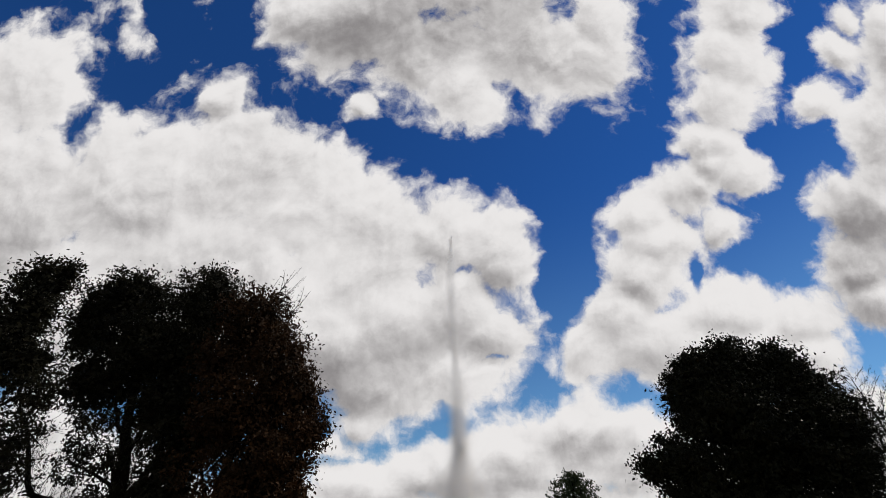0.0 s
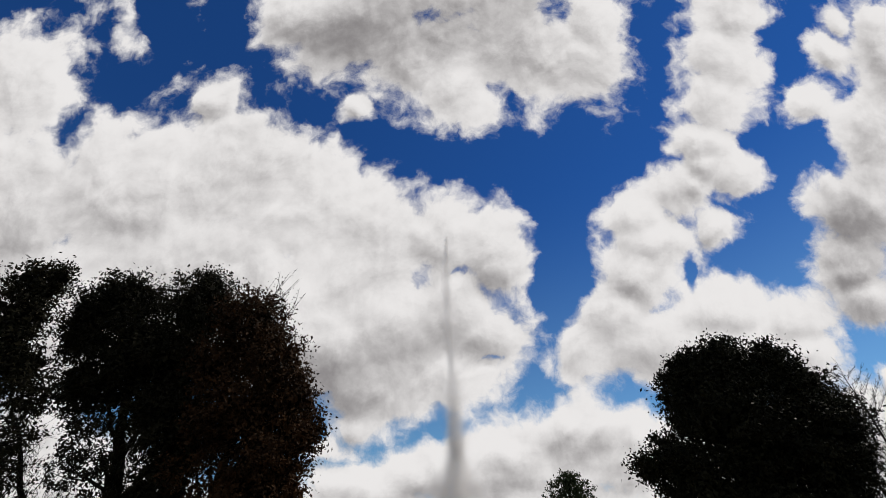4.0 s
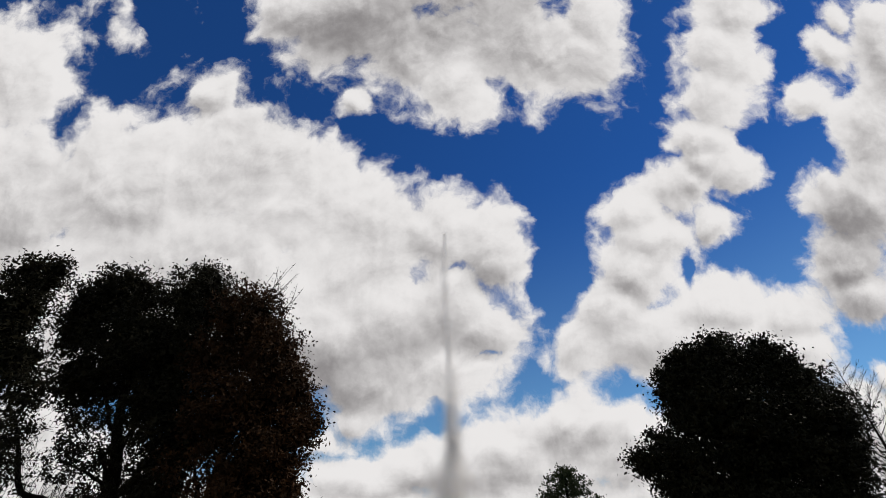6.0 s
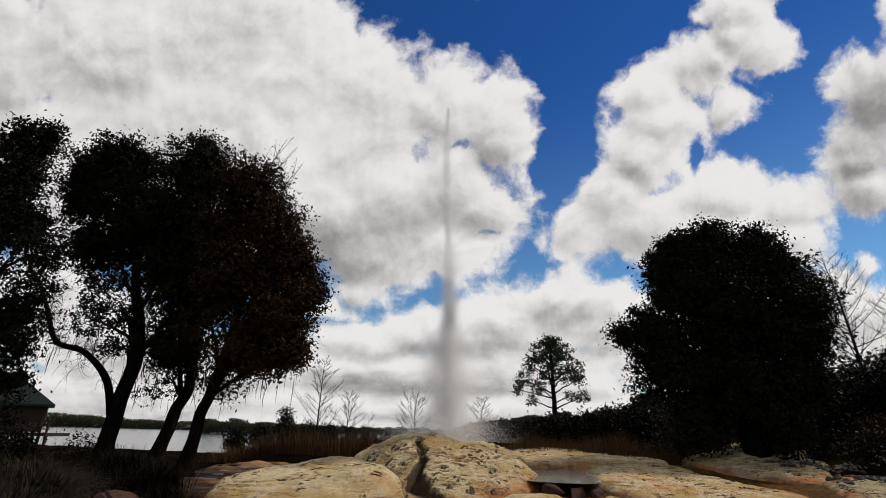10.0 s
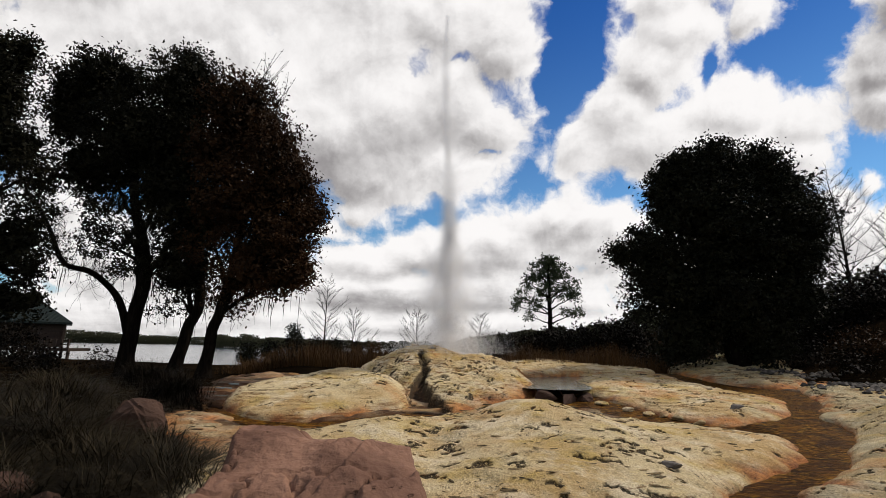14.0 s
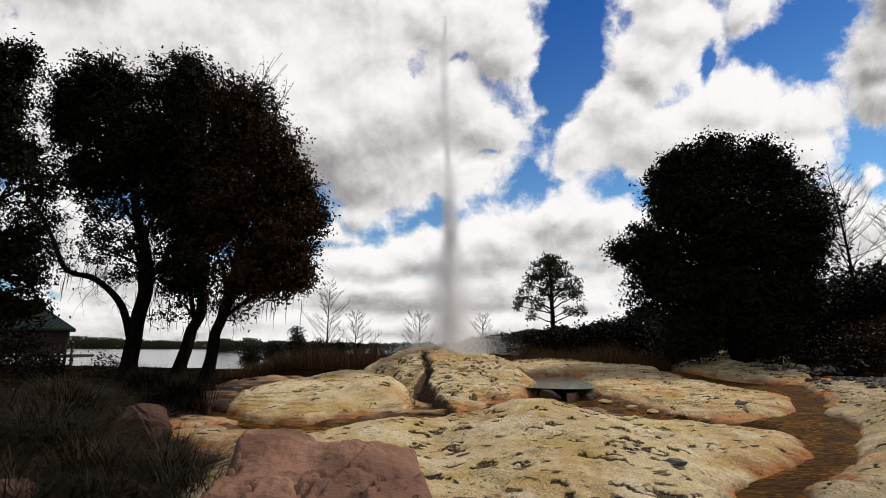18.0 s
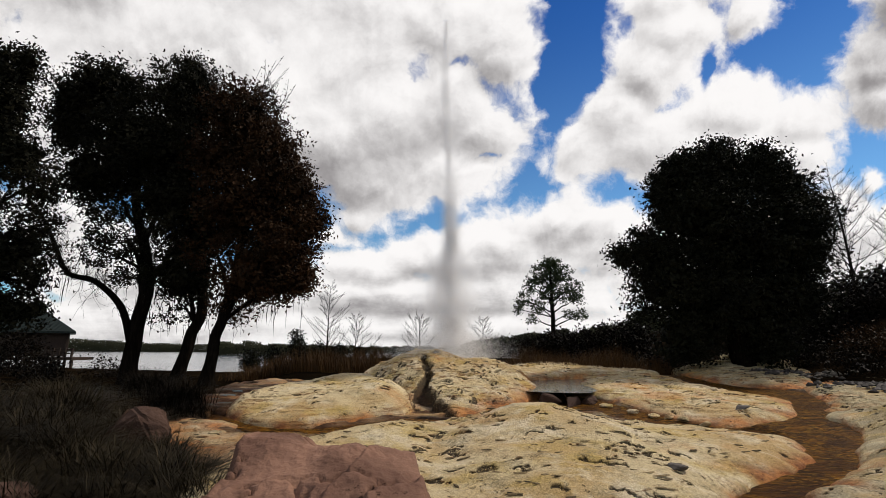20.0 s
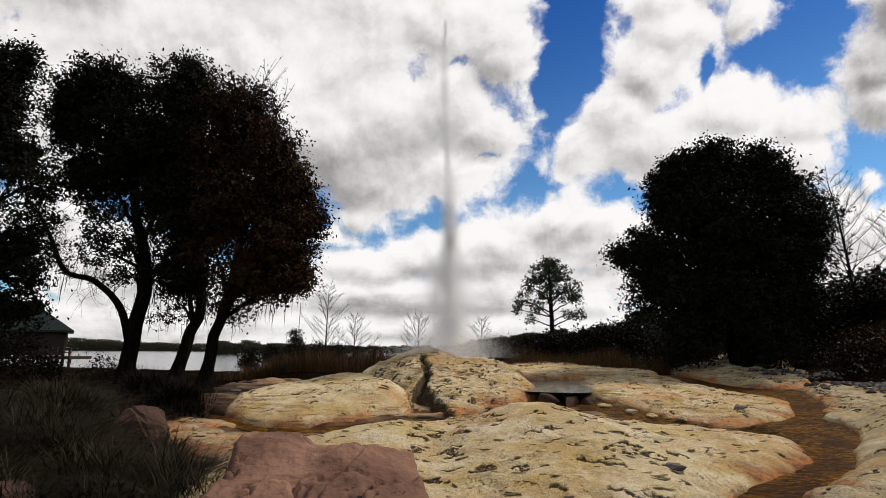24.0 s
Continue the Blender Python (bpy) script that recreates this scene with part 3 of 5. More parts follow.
def inside(X, Y, outline):
    """How far each place lies inside a smooth closed outline (negative outside)."""
    p = np.asarray(outline, float)
    n = len(p)
    ring = curve_points(np.concatenate([p[-2:], p, p[:3]]), (n + 4) * 6 + 1)[12:12 + n * 6]
    a, b = ring, np.roll(ring, -1, 0)
    best, odd = np.full(X.shape, 1e9), np.zeros(X.shape, bool)
    for (ax, ay), (bx, by) in zip(a, b):
        t = np.clip(((X - ax) * (bx - ax) + (Y - ay) * (by - ay)) / ((bx - ax) ** 2 + (by - ay) ** 2 + 1e-9), 0, 1)
        best = np.minimum(best, (X - ax - t * (bx - ax)) ** 2 + (Y - ay - t * (by - ay)) ** 2)
        odd ^= ((ay > Y) != (by > Y)) & (X < (bx - ax) * (Y - ay) / (by - ay + 1e-12) + ax)
    return np.sqrt(best) * np.where(odd, 1, -1)


def rock_mass(name, outline, rise, bumps, label, edge=1.2, step=0.05, seed=0, carve=(), crater=None, ledge=1.0, cracks=1.0, crag=0.0, rust=0.16, mat=None, wobble=0.12, plates=0.3):
    """A low worn rock: an outline in plan, a rise above the water beside it, rounded over `edge` metres, and broad bumps (x, y, half width, half depth, height)."""
    o = np.asarray(outline, float)
    x0, y0 = o.min(0) - 0.5
    x1, y1 = o.max(0) + 0.5
    xs, ys = np.arange(x0, x1, step), np.arange(y0, y1, step)
    X, Y = np.meshgrid(xs, ys)
    d = inside(X + wobble * fbm(X * 0.9, Y * 0.9, 4, seed=seed + 11), Y + wobble * fbm(X * 0.9 + 40, Y * 0.9, 4, seed=seed + 23), outline)
    foot = water_level(Y) - 0.03
    k = np.clip(d / edge, 0, 1)
    dome = np.sqrt(1 - (1 - k) ** 2)
    high = np.full_like(X, rise)
    for cx, cy, rx, ry, h in bumps:
        high = high + h * np.exp(-((X - cx) / rx) ** 2 - ((Y - cy) / ry) ** 2)
    Z = foot + dome * high + np.where(d < 0, 1.3 * d, 0)
    body = smooth(d, 0.0, 0.35)
    Z = Z + body * (0.05 * fbm(X * 0.7, Y * 0.9, 4, 0.5, seed + 5) + 0.012 * fbm(X * 4, Y * 4, 4, 0.55, seed + 9))
    # worn strata: flat treads and short steep risers
    q = (Z + 0.05 * fbm(X * 0.8, Y * 1.3, 4, 0.55, seed + 31)) / 0.085
    fr = q - np.floor(q)
    where_ = smooth(fbm(X * 0.6, Y * 0.8, 3, 0.5, seed + 37) + 0.9 * (ledge - 1), -0.25, 0.35)
    Z = Z + ledge * body * where_ * 0.05 * (smooth(fr, 0.55, 0.8) - fr)
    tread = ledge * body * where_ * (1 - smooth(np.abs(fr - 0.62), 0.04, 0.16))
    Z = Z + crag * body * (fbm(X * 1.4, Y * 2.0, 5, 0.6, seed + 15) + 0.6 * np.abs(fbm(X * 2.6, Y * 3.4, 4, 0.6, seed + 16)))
    # mask of recesses to colour with shade: ledge risers first, hollows and gully below
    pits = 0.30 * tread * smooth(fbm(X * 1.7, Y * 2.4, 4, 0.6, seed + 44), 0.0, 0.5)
    gully = np.zeros_like(X)
    for line, width, depth in carve:
        pts = curve_points(line, 40)
        jag = 0.10 * fbm(X * 2.4, Y * 2.4, 4, 0.6, seed=seed)
        dist = np.min(np.hypot(X[..., None] - pts[:, 0] - jag[..., None], Y[..., None] - pts[:, 1]) / np.linspace(width[0], width[1], 40), -1)
        Z = Z - depth * (1 - smooth(dist, 0.45, 1.0))
        gully = np.maximum(gully, 1 - smooth(dist, 0.6, 1.15))
    if crater:
        dist = np.hypot(X - crater[0], (Y - crater[1]) / crater[4]) + 0.1 * fbm(X * 2, Y * 2, 3, seed=seed)
        Z = Z - crater[3] * (1 - smooth(dist, crater[2] * 0.4, crater[2]))
    # broken flakes in loose families: a hollow with a raised lip behind it
    rng = np.random.default_rng(seed + 77)
    for _ in range(int(cracks * 0.85 * (x1 - x0) * (y1 - y0))):
        fx, fy, many = rng.uniform(x0, x1), rng.uniform(y0, y1), rng.integers(1, 6)
        a0 = rng.normal() * 0.25
        for _ in range(many):
            cx, cy = fx + rng.normal() * 0.28, fy + rng.normal() * 0.32
            half, wide, a = rng.uniform(0.05, 0.24), rng.uniform(0.018, 0.05), a0 + rng.normal() * 0.2
            i0, i1 = np.searchsorted(xs, [cx - half - 0.2, cx + half + 0.2])
            j0, j1 = np.searchsorted(ys, [cy - half - 0.2, cy + half + 0.2])
            if i1 - i0 < 3 or j1 - j0 < 3:
                continue
            x_, y_ = X[j0:j1, i0:i1], Y[j0:j1, i0:i1]
            u = (x_ - cx) * math.cos(a) + (y_ - cy) * math.sin(a)
            v = -(x_ - cx) * math.sin(a) + (y_ - cy) * math.cos(a) + 0.09 * fbm(x_ * 5, y_ * 5, 3, 0.6, seed)
            along = 1 - smooth(np.abs(u), half * 0.5, half)
            b_ = body[j0:j1, i0:i1]
            hole = (1 - smooth(np.abs(v), wide * 0.4, wide)) * along * b_
            Z[j0:j1, i0:i1] += -0.035 * hole + 0.022 * (1 - smooth(np.abs(v - wide - 0.08), 0.0, 0.10)) * along * b_
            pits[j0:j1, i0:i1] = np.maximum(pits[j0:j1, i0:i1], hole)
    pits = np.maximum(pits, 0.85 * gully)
    rim = 1 - smooth(Z - foot + 0.10 * fbm(X * 0.8, Y * 0.8, 3, 0.5, seed + 51), rust * 0.4, rust * 1.6)
    Z = np.maximum(Z, foot - 0.5)
    ROCK_TOPS.append((xs, ys, Z))
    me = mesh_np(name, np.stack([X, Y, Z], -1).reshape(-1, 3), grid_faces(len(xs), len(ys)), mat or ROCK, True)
    for key, values in (("rim", rim), ("pit_shade", pits)):
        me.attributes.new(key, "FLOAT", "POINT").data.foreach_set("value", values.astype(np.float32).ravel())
    ob = tagged(new(name, me), label, "rock", "rock terraces")
    flakes(ob, outline, int(plates * (x1 - x0) * (y1 - y0)), seed + 300)
    return ob


FLAKE_MESHES = []
for k in range(10):
    rng = np.random.default_rng(600 + k)
    m = 9
    ang = np.sort(rng.uniform(0, 2 * math.pi, m))
    rad = rng.uniform(0.5, 1.0, m)
    ring = np.stack([np.cos(ang) * rad, np.sin(ang) * rad * rng.uniform(0.35, 0.6), np.zeros(m)], -1)
    upper = ring * [0.9, 0.9, 1] + np.stack([0 * ang, 0 * ang, rng.uniform(0.10, 0.24, m)], -1)
    v = np.concatenate([ring - [0, 0, 0.12], upper, [[0, 0, 0.2]]])
    f = [(i, (i + 1) % m, m + (i + 1) % m) for i in range(m)] + [(i, m + (i + 1) % m, m + i) for i in range(m)] + [(m + i, m + (i + 1) % m, 2 * m) for i in range(m)]
    FLAKE_MESHES.append(mesh_np("flake", v, f, FLAKE))


def flakes(rock, outline, families, seed, size=1.0):
    """Thin broken plates that lie in families on a rock, each a part of it."""
    rng = np.random.default_rng(seed)
    o = np.asarray(outline, float)
    while families:
        fx, fy = rng.uniform(o.min(0), o.max(0))
        if inside(np.array([fx]), np.array([fy]), outline)[0] < 0.45:
            continue
        families -= 1
        turn = rng.normal() * 0.3
        for _ in range(rng.integers(2, 8)):
            x, y = fx + rng.normal() * 0.20, fy + rng.normal() * 0.18
            if inside(np.array([x]), np.array([y]), outline)[0] < 0.25:
                continue
            ob = child("flake", FLAKE_MESHES[rng.integers(0, 10)], rock)
            k = size * rng.uniform(0.02, 0.10) * rng.uniform(0.6, 1.2)
            ob.location = (x, y, rock_top(x, y) + 0.006)
            ob.rotation_euler = (rng.normal() * 0.12 - 0.12, rng.normal() * 0.10, turn + rng.normal() * 0.25)
            ob.scale = (k * 1.3, k, k * rng.uniform(0.4, 0.8))


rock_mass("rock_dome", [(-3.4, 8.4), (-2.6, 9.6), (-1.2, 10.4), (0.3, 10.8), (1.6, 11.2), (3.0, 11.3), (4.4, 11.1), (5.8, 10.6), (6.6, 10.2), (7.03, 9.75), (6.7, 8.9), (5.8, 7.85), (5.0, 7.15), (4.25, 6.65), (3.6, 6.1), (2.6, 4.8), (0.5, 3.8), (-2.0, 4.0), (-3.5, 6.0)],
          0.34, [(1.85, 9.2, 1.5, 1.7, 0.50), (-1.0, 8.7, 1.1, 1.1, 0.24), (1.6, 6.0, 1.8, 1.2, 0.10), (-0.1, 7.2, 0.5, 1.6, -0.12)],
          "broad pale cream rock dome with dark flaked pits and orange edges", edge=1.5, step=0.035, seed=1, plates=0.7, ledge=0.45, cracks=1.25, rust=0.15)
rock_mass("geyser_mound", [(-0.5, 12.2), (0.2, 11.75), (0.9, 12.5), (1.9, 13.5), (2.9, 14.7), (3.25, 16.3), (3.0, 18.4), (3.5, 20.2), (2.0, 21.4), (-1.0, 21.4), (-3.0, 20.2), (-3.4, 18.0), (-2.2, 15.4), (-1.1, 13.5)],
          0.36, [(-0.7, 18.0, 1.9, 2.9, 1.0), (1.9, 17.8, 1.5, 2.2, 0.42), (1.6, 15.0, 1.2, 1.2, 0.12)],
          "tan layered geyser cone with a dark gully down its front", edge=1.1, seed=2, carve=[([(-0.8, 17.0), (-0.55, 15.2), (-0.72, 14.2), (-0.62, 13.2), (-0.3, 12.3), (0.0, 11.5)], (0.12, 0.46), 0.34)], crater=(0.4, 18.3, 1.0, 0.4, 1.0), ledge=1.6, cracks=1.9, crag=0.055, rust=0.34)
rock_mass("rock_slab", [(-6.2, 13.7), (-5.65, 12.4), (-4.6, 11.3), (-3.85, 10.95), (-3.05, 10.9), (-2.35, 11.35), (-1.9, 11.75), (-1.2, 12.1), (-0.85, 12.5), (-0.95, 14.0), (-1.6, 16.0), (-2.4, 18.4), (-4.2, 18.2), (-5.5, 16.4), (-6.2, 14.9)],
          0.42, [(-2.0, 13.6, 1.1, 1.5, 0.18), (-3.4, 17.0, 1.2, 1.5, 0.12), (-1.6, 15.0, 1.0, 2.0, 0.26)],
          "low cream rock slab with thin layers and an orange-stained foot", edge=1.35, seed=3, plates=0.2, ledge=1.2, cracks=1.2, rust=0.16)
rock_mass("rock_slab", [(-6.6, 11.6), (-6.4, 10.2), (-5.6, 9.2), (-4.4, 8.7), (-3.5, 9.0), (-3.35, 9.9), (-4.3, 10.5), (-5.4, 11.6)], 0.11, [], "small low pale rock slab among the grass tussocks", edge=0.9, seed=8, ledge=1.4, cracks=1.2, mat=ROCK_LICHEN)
rock_mass("rock_slab", [(4.6, 15.3), (4.75, 14.6), (5.2, 13.15), (5.75, 12.0), (6.2, 11.45), (6.8, 11.2), (7.8, 11.55), (8.9, 12.4), (9.85, 13.5), (10.6, 14.8), (10.5, 15.6), (9.6, 17.0), (9.7, 20.1), (8.8, 21.0), (7.4, 20.6), (6.3, 19.6), (5.2, 18.5), (4.65, 16.8)],
          0.21, [(6.4, 14.6, 1.8, 2.2, 0.16), (7.8, 18.6, 1.8, 2.0, 0.10)],
          "low tan rock slab tapering to a rounded lobe beside the stream", edge=0.9, seed=4, ledge=1.3, cracks=1.5, rust=0.13)
rock_mass("rock_slab", [(2.6, 19.6), (4.0, 19.9), (5.4, 20.7), (7.0, 21.3), (8.6, 21.2), (9.9, 21.8), (9.4, 24.0), (5.0, 24.6), (2.0, 23.2), (1.6, 20.8)],
          0.20, [(5.0, 23.2, 4.0, 1.7, 0.34)], "flat cream rock shelf behind the pool with a dark overhung lip", edge=0.22, seed=9, ledge=1.0, cracks=0.9, wobble=0.08)
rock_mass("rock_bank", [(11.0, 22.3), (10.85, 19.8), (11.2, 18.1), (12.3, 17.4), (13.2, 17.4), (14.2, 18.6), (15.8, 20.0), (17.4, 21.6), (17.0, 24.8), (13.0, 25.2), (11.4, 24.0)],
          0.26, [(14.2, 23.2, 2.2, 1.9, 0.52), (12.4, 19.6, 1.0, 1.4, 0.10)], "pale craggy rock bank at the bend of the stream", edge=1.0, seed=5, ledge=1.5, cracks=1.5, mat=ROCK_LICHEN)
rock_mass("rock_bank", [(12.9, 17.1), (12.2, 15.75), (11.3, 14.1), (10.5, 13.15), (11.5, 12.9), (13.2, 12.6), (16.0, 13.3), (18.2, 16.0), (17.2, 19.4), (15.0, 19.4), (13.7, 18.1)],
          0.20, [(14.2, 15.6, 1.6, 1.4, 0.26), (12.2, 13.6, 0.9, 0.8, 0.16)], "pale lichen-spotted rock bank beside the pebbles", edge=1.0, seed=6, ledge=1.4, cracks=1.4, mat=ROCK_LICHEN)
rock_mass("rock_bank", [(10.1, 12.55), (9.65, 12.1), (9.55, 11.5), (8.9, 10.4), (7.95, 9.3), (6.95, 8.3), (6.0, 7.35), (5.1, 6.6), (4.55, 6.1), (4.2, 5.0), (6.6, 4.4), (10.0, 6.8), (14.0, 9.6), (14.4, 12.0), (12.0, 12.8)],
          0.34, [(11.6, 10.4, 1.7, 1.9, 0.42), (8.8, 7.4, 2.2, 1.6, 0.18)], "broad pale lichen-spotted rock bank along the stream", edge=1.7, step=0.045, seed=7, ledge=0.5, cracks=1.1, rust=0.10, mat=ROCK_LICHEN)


def rock_bed():
    """The worn rock sheet between the lumps; the stream has cut into it."""
    xs, ys = np.arange(-9.5, 14.5, 0.07), np.arange(3.5, 24.5, 0.07)
    X, Y = np.meshgrid(xs, ys)
    far = np.hypot((X - 2.6) / 11.6, (Y - 13.5) / 10.0) + 0.08 * fbm(X * 0.5, Y * 0.5, 4, seed=90)
    far = np.maximum(far, 1.0 - (X + 8.8 - 0.1 * (Y - 9)) * 0.25)
    ns = near_stream(X, Y)
    Z = water_level(Y) + 0.03 - 0.5 * smooth(far, 0.9, 1.06)
    Z = Z + (0.05 * fbm(X * 1.2, Y * 1.8, 5, 0.55, 91) + 0.12 * smooth(-X, 5.2, 7.0) * smooth(Y, 10.5, 14.5)) * smooth(ns, 0.7, 1.3)
    k = Z / 0.07
    Z = Z + 0.035 * (smooth(k - np.floor(k), 0.3, 0.7) - (k - np.floor(k)))
    Z = Z - 0.26 * (1 - smooth(ns, 0.6, 1.25))
    me = mesh_np("rock_bed", np.stack([X, Y, Z], -1).reshape(-1, 3), grid_faces(len(xs), len(ys)), ROCK_WET, True)
    ROCK_TOPS.append((xs, ys, Z))
    wet = (1 - smooth(ns, 1.3, 3.2)) * (0.75 + 0.35 * fbm(X * 1.3, Y * 2.0, 4, 0.6, 93))
    side = 1.3 * np.exp(-((X + 7.0 + 0.12 * (Y - 12)) / 2.0) ** 4 - ((Y - 14.2) / 3.4) ** 4)
    wet = np.maximum(wet, np.clip(1.3 * side * (0.8 + 0.5 * fbm(X * 1.6, Y * 2.6, 4, 0.6, 94)), 0, 1))
    me.attributes.new("wet", "FLOAT", "POINT").data.foreach_set("value", wet.astype(np.float32).ravel())
    me.attributes.new("rim", "FLOAT", "POINT").data.foreach_set("value", np.maximum(wet, 0.6).astype(np.float32).ravel())
    # streaks coloured like shaded pits, with no hollow in the mesh
    pit_shade = smooth(fbm(X * 1.5, Y * 3.2, 4, 0.6, 92), 0.35, 0.8) * 0.8
    me.attributes.new("pit_shade", "FLOAT", "POINT").data.foreach_set("value", pit_shade.astype(np.float32).ravel())
    return tagged(new("rock_bed", me), "rust-stained wet rock sheet between the pale domes", "rock", "rock terraces")


rock_bed()


# ---------------------------------------------------------------- running water
def ribbon(name, line, width, mat, label, level=None):
    pts = curve_points(line, 80)
    way = np.gradient(pts[:, :2], axis=0)
    way /= np.linalg.norm(way, axis=1)[:, None]
    side = np.stack([-way[:, 1], way[:, 0]], -1)
    cols = np.linspace(-1, 1, 13)
    taper = (1 - np.abs(np.linspace(-1, 1, 80)) ** 6) ** 0.5
    V = pts[:, None, :2] + side[:, None] * cols[None, :, None] * width * (0.15 + 0.85 * taper)[:, None, None]
    z = water_level(V[..., 1]) if level is None else np.full(V.shape[:2], level)
    v = np.concatenate([V, z[..., None]], -1).reshape(-1, 3)
    ob = new(name, mesh_np(name, v, grid_faces(13, 80), mat, True))
    return tagged(ob, label, "stream", kind="structure")


ribbon("water_stream", STREAM_LINE, 1.5, STREAM, "shallow amber brown stream winding round the rocks")
ribbon("water_channel", CHANNEL_LINE[:-1], 0.9, STREAM, "narrow brown channel running between two rocks")
ribbon("water_runnel", RUNNEL_LINE, 0.22, STREAM, "thin wet runnel over brown rock")
ribbon("water_pool", POOL_LINE, 1.3, POOL, "still grey pool held between the rocks", 0.57)


def puddle(x, y, rx, ry, seed):
    rng = np.random.default_rng(seed)
    a = np.linspace(0, 2 * math.pi, 24, endpoint=False)
    r = 1 + 0.25 * np.sin(2 * a + seed) + 0.12 * np.sin(3 * a + 2 * seed)
    ring = np.stack([rx * r * np.cos(a), ry * r * np.sin(a), np.zeros(24)], -1)
    low = ring * [1.05, 1.05, 1] - [0, 0, 0.05]
    v = np.concatenate([[[0, 0, 0.002]], ring, low])
    f = [(0, 1 + i, 1 + (i + 1) % 24) for i in range(24)]
    f += [(1 + i, 25 + i, 25 + (i + 1) % 24) for i in range(24)] + [(1 + i, 25 + (i + 1) % 24, 1 + (i + 1) % 24) for i in range(24)]
    ob = new("puddle", mesh_np("puddle", v, f, POOL))
    ob.location = (x, y, rock_top(x, y) + 0.006)
    return tagged(ob, "small shining puddle on wet brown rock", "puddle", "puddles")


for i, (x, y, rx, ry) in enumerate([(-6.7, 14.4, 0.22, 0.07), (-6.4, 13.6, 0.2, 0.06), (-6.2, 12.9, 0.24, 0.07), (-6.0, 12.3, 0.16, 0.05), (-6.8, 15.3, 0.2, 0.07), (-6.6, 13.2, 0.12, 0.05), (-6.9, 14.0, 0.15, 0.05)]):
    puddle(x, y, rx, ry, i)

# ---------------------------------------------------------------- trees
def crown_points(lobes, y, rng, per=55, each=26, spread=0.27):
    """Leaf centres in clumps that fill round lobes (x, z, radius, density); also the dense inner leaves."""
    out, inner, tips = [], [], []
    for x, z, r, *k in lobes:
        dens = k[0] if k else 1.0
        n = max(6, int(per * r * r * dens))
        d = rng.normal(size=(n, 3))
        d /= np.linalg.norm(d, axis=1)[:, None]
        c = d * (r * 0.93 * rng.uniform(0.1, 1, n) ** 0.4)[:, None] + [x, y, z]
        tips.append(c[: max(3, int(1.2 * r * r))])
        m = rng.poisson(each, n)
        pts = np.repeat(c, m, 0)
        size = np.repeat(spread * rng.uniform(0.5, 1.25, n), m)[:, None]
        out.append(pts + rng.normal(size=pts.shape) * size * [1, 1, 0.7])
        k = int(7 * r * r * (0.4 + dens))
        d = rng.normal(size=(k, 3)) + [0, 0, 0.35]
        d /= np.linalg.norm(d, axis=1)[:, None]
        t = rng.uniform(0.75, 1.0, (k, 10)) * rng.uniform(1.0, 1.2, (k, 1))
        pts = (d[:, None] * r * t[..., None]).reshape(-1, 3) + [x, y, z]
        out.append(pts + rng.normal(size=pts.shape) * 0.07)
        if dens > 0.7:
            n = int(185 * r * r)
            d = rng.normal(size=(n, 3))
            d /= np.linalg.norm(d, axis=1)[:, None]
            inner.append(d * (r * 0.64 * rng.uniform(0, 1, n) ** 0.4)[:, None] + [x, y, z])
    return np.concatenate(out), (np.concatenate(inner) if inner else np.zeros((0, 3))), tips


def leafy_tree(name, label, trunk, radii, lobes, y, mat, seed, leaf=0.165, per=32, each=50, spread=0.27, bark=BARK, fill=1.0):
    rng = np.random.default_rng(seed)
    foot = np.array(trunk[0], float)
    root = thing(name, label, "tree", tuple(foot))
    pts = curve_points(trunk, 24) - foot
    rad = np.interp(np.linspace(0, 1, 24), np.linspace(0, 1, len(radii)), radii)
    rad[:3] *= [1.5, 1.25, 1.1]
    pts[:, 0] += 0.03 * np.sin(np.arange(24) * 1.3 + seed)
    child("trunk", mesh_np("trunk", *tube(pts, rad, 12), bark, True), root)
    cloud, inner, tips = crown_points(lobes, y, rng, per, each, spread)
    v, f = join([leaves(cloud - foot, leaf, 0.5, rng), leaves(inner[: int(len(inner) * fill)] - foot, leaf * 2.2, 0.7, rng)])
    twigs = []
    for lobe, ends in zip(lobes, tips):
        c = np.array([lobe[0], y, lobe[1]]) - foot
        k = int(np.clip(np.argmin(np.abs(pts[:, 2] - (c[2] - 1.6 * lobe[2]))), 8, 23))
        a = pts[k]
        mid = (a + c) / 2 + [0, 0, 0.15 * lobe[2]]
        limb = curve_points([a, mid, c], 12) + rng.normal(size=(12, 3)) * 0.03
        r0 = min(rad[k] * 0.6, 0.05 + 0.05 * lobe[2])
        child("limb", mesh_np("limb", *tube(limb, np.linspace(r0, 0.03, 12), 7), bark, True), root)
        for e in ends:
            e = e - foot
            s = limb[rng.integers(5, 11)]
            twigs.append(tube(curve_points([s, (s + e) / 2 + rng.normal(size=3) * 0.1, e], 5), np.linspace(0.028, 0.008, 5), 4))
    tagged(child("twig", mesh_np("twig", *join(twigs), bark), root), kind="stuff")
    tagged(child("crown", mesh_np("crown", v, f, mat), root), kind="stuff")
    return root, pts + foot, rad


OAK_A = [(-17.8, 13.7, 1.8), (-18.0, 12.0, 1.3), (-16.6, 14.3, 1.7), (-14.8, 11.5, 2.3), (-16.3, 9.8, 2.0), (-14.9, 7.0, 1.6, 0.55), (-16.0, 6.2, 0.8, 0.6), (-13.9, 5.5, 1.3, 0.5), (-13.2, 8.6, 1.3), (-18.7, 13.2, 0.6)]
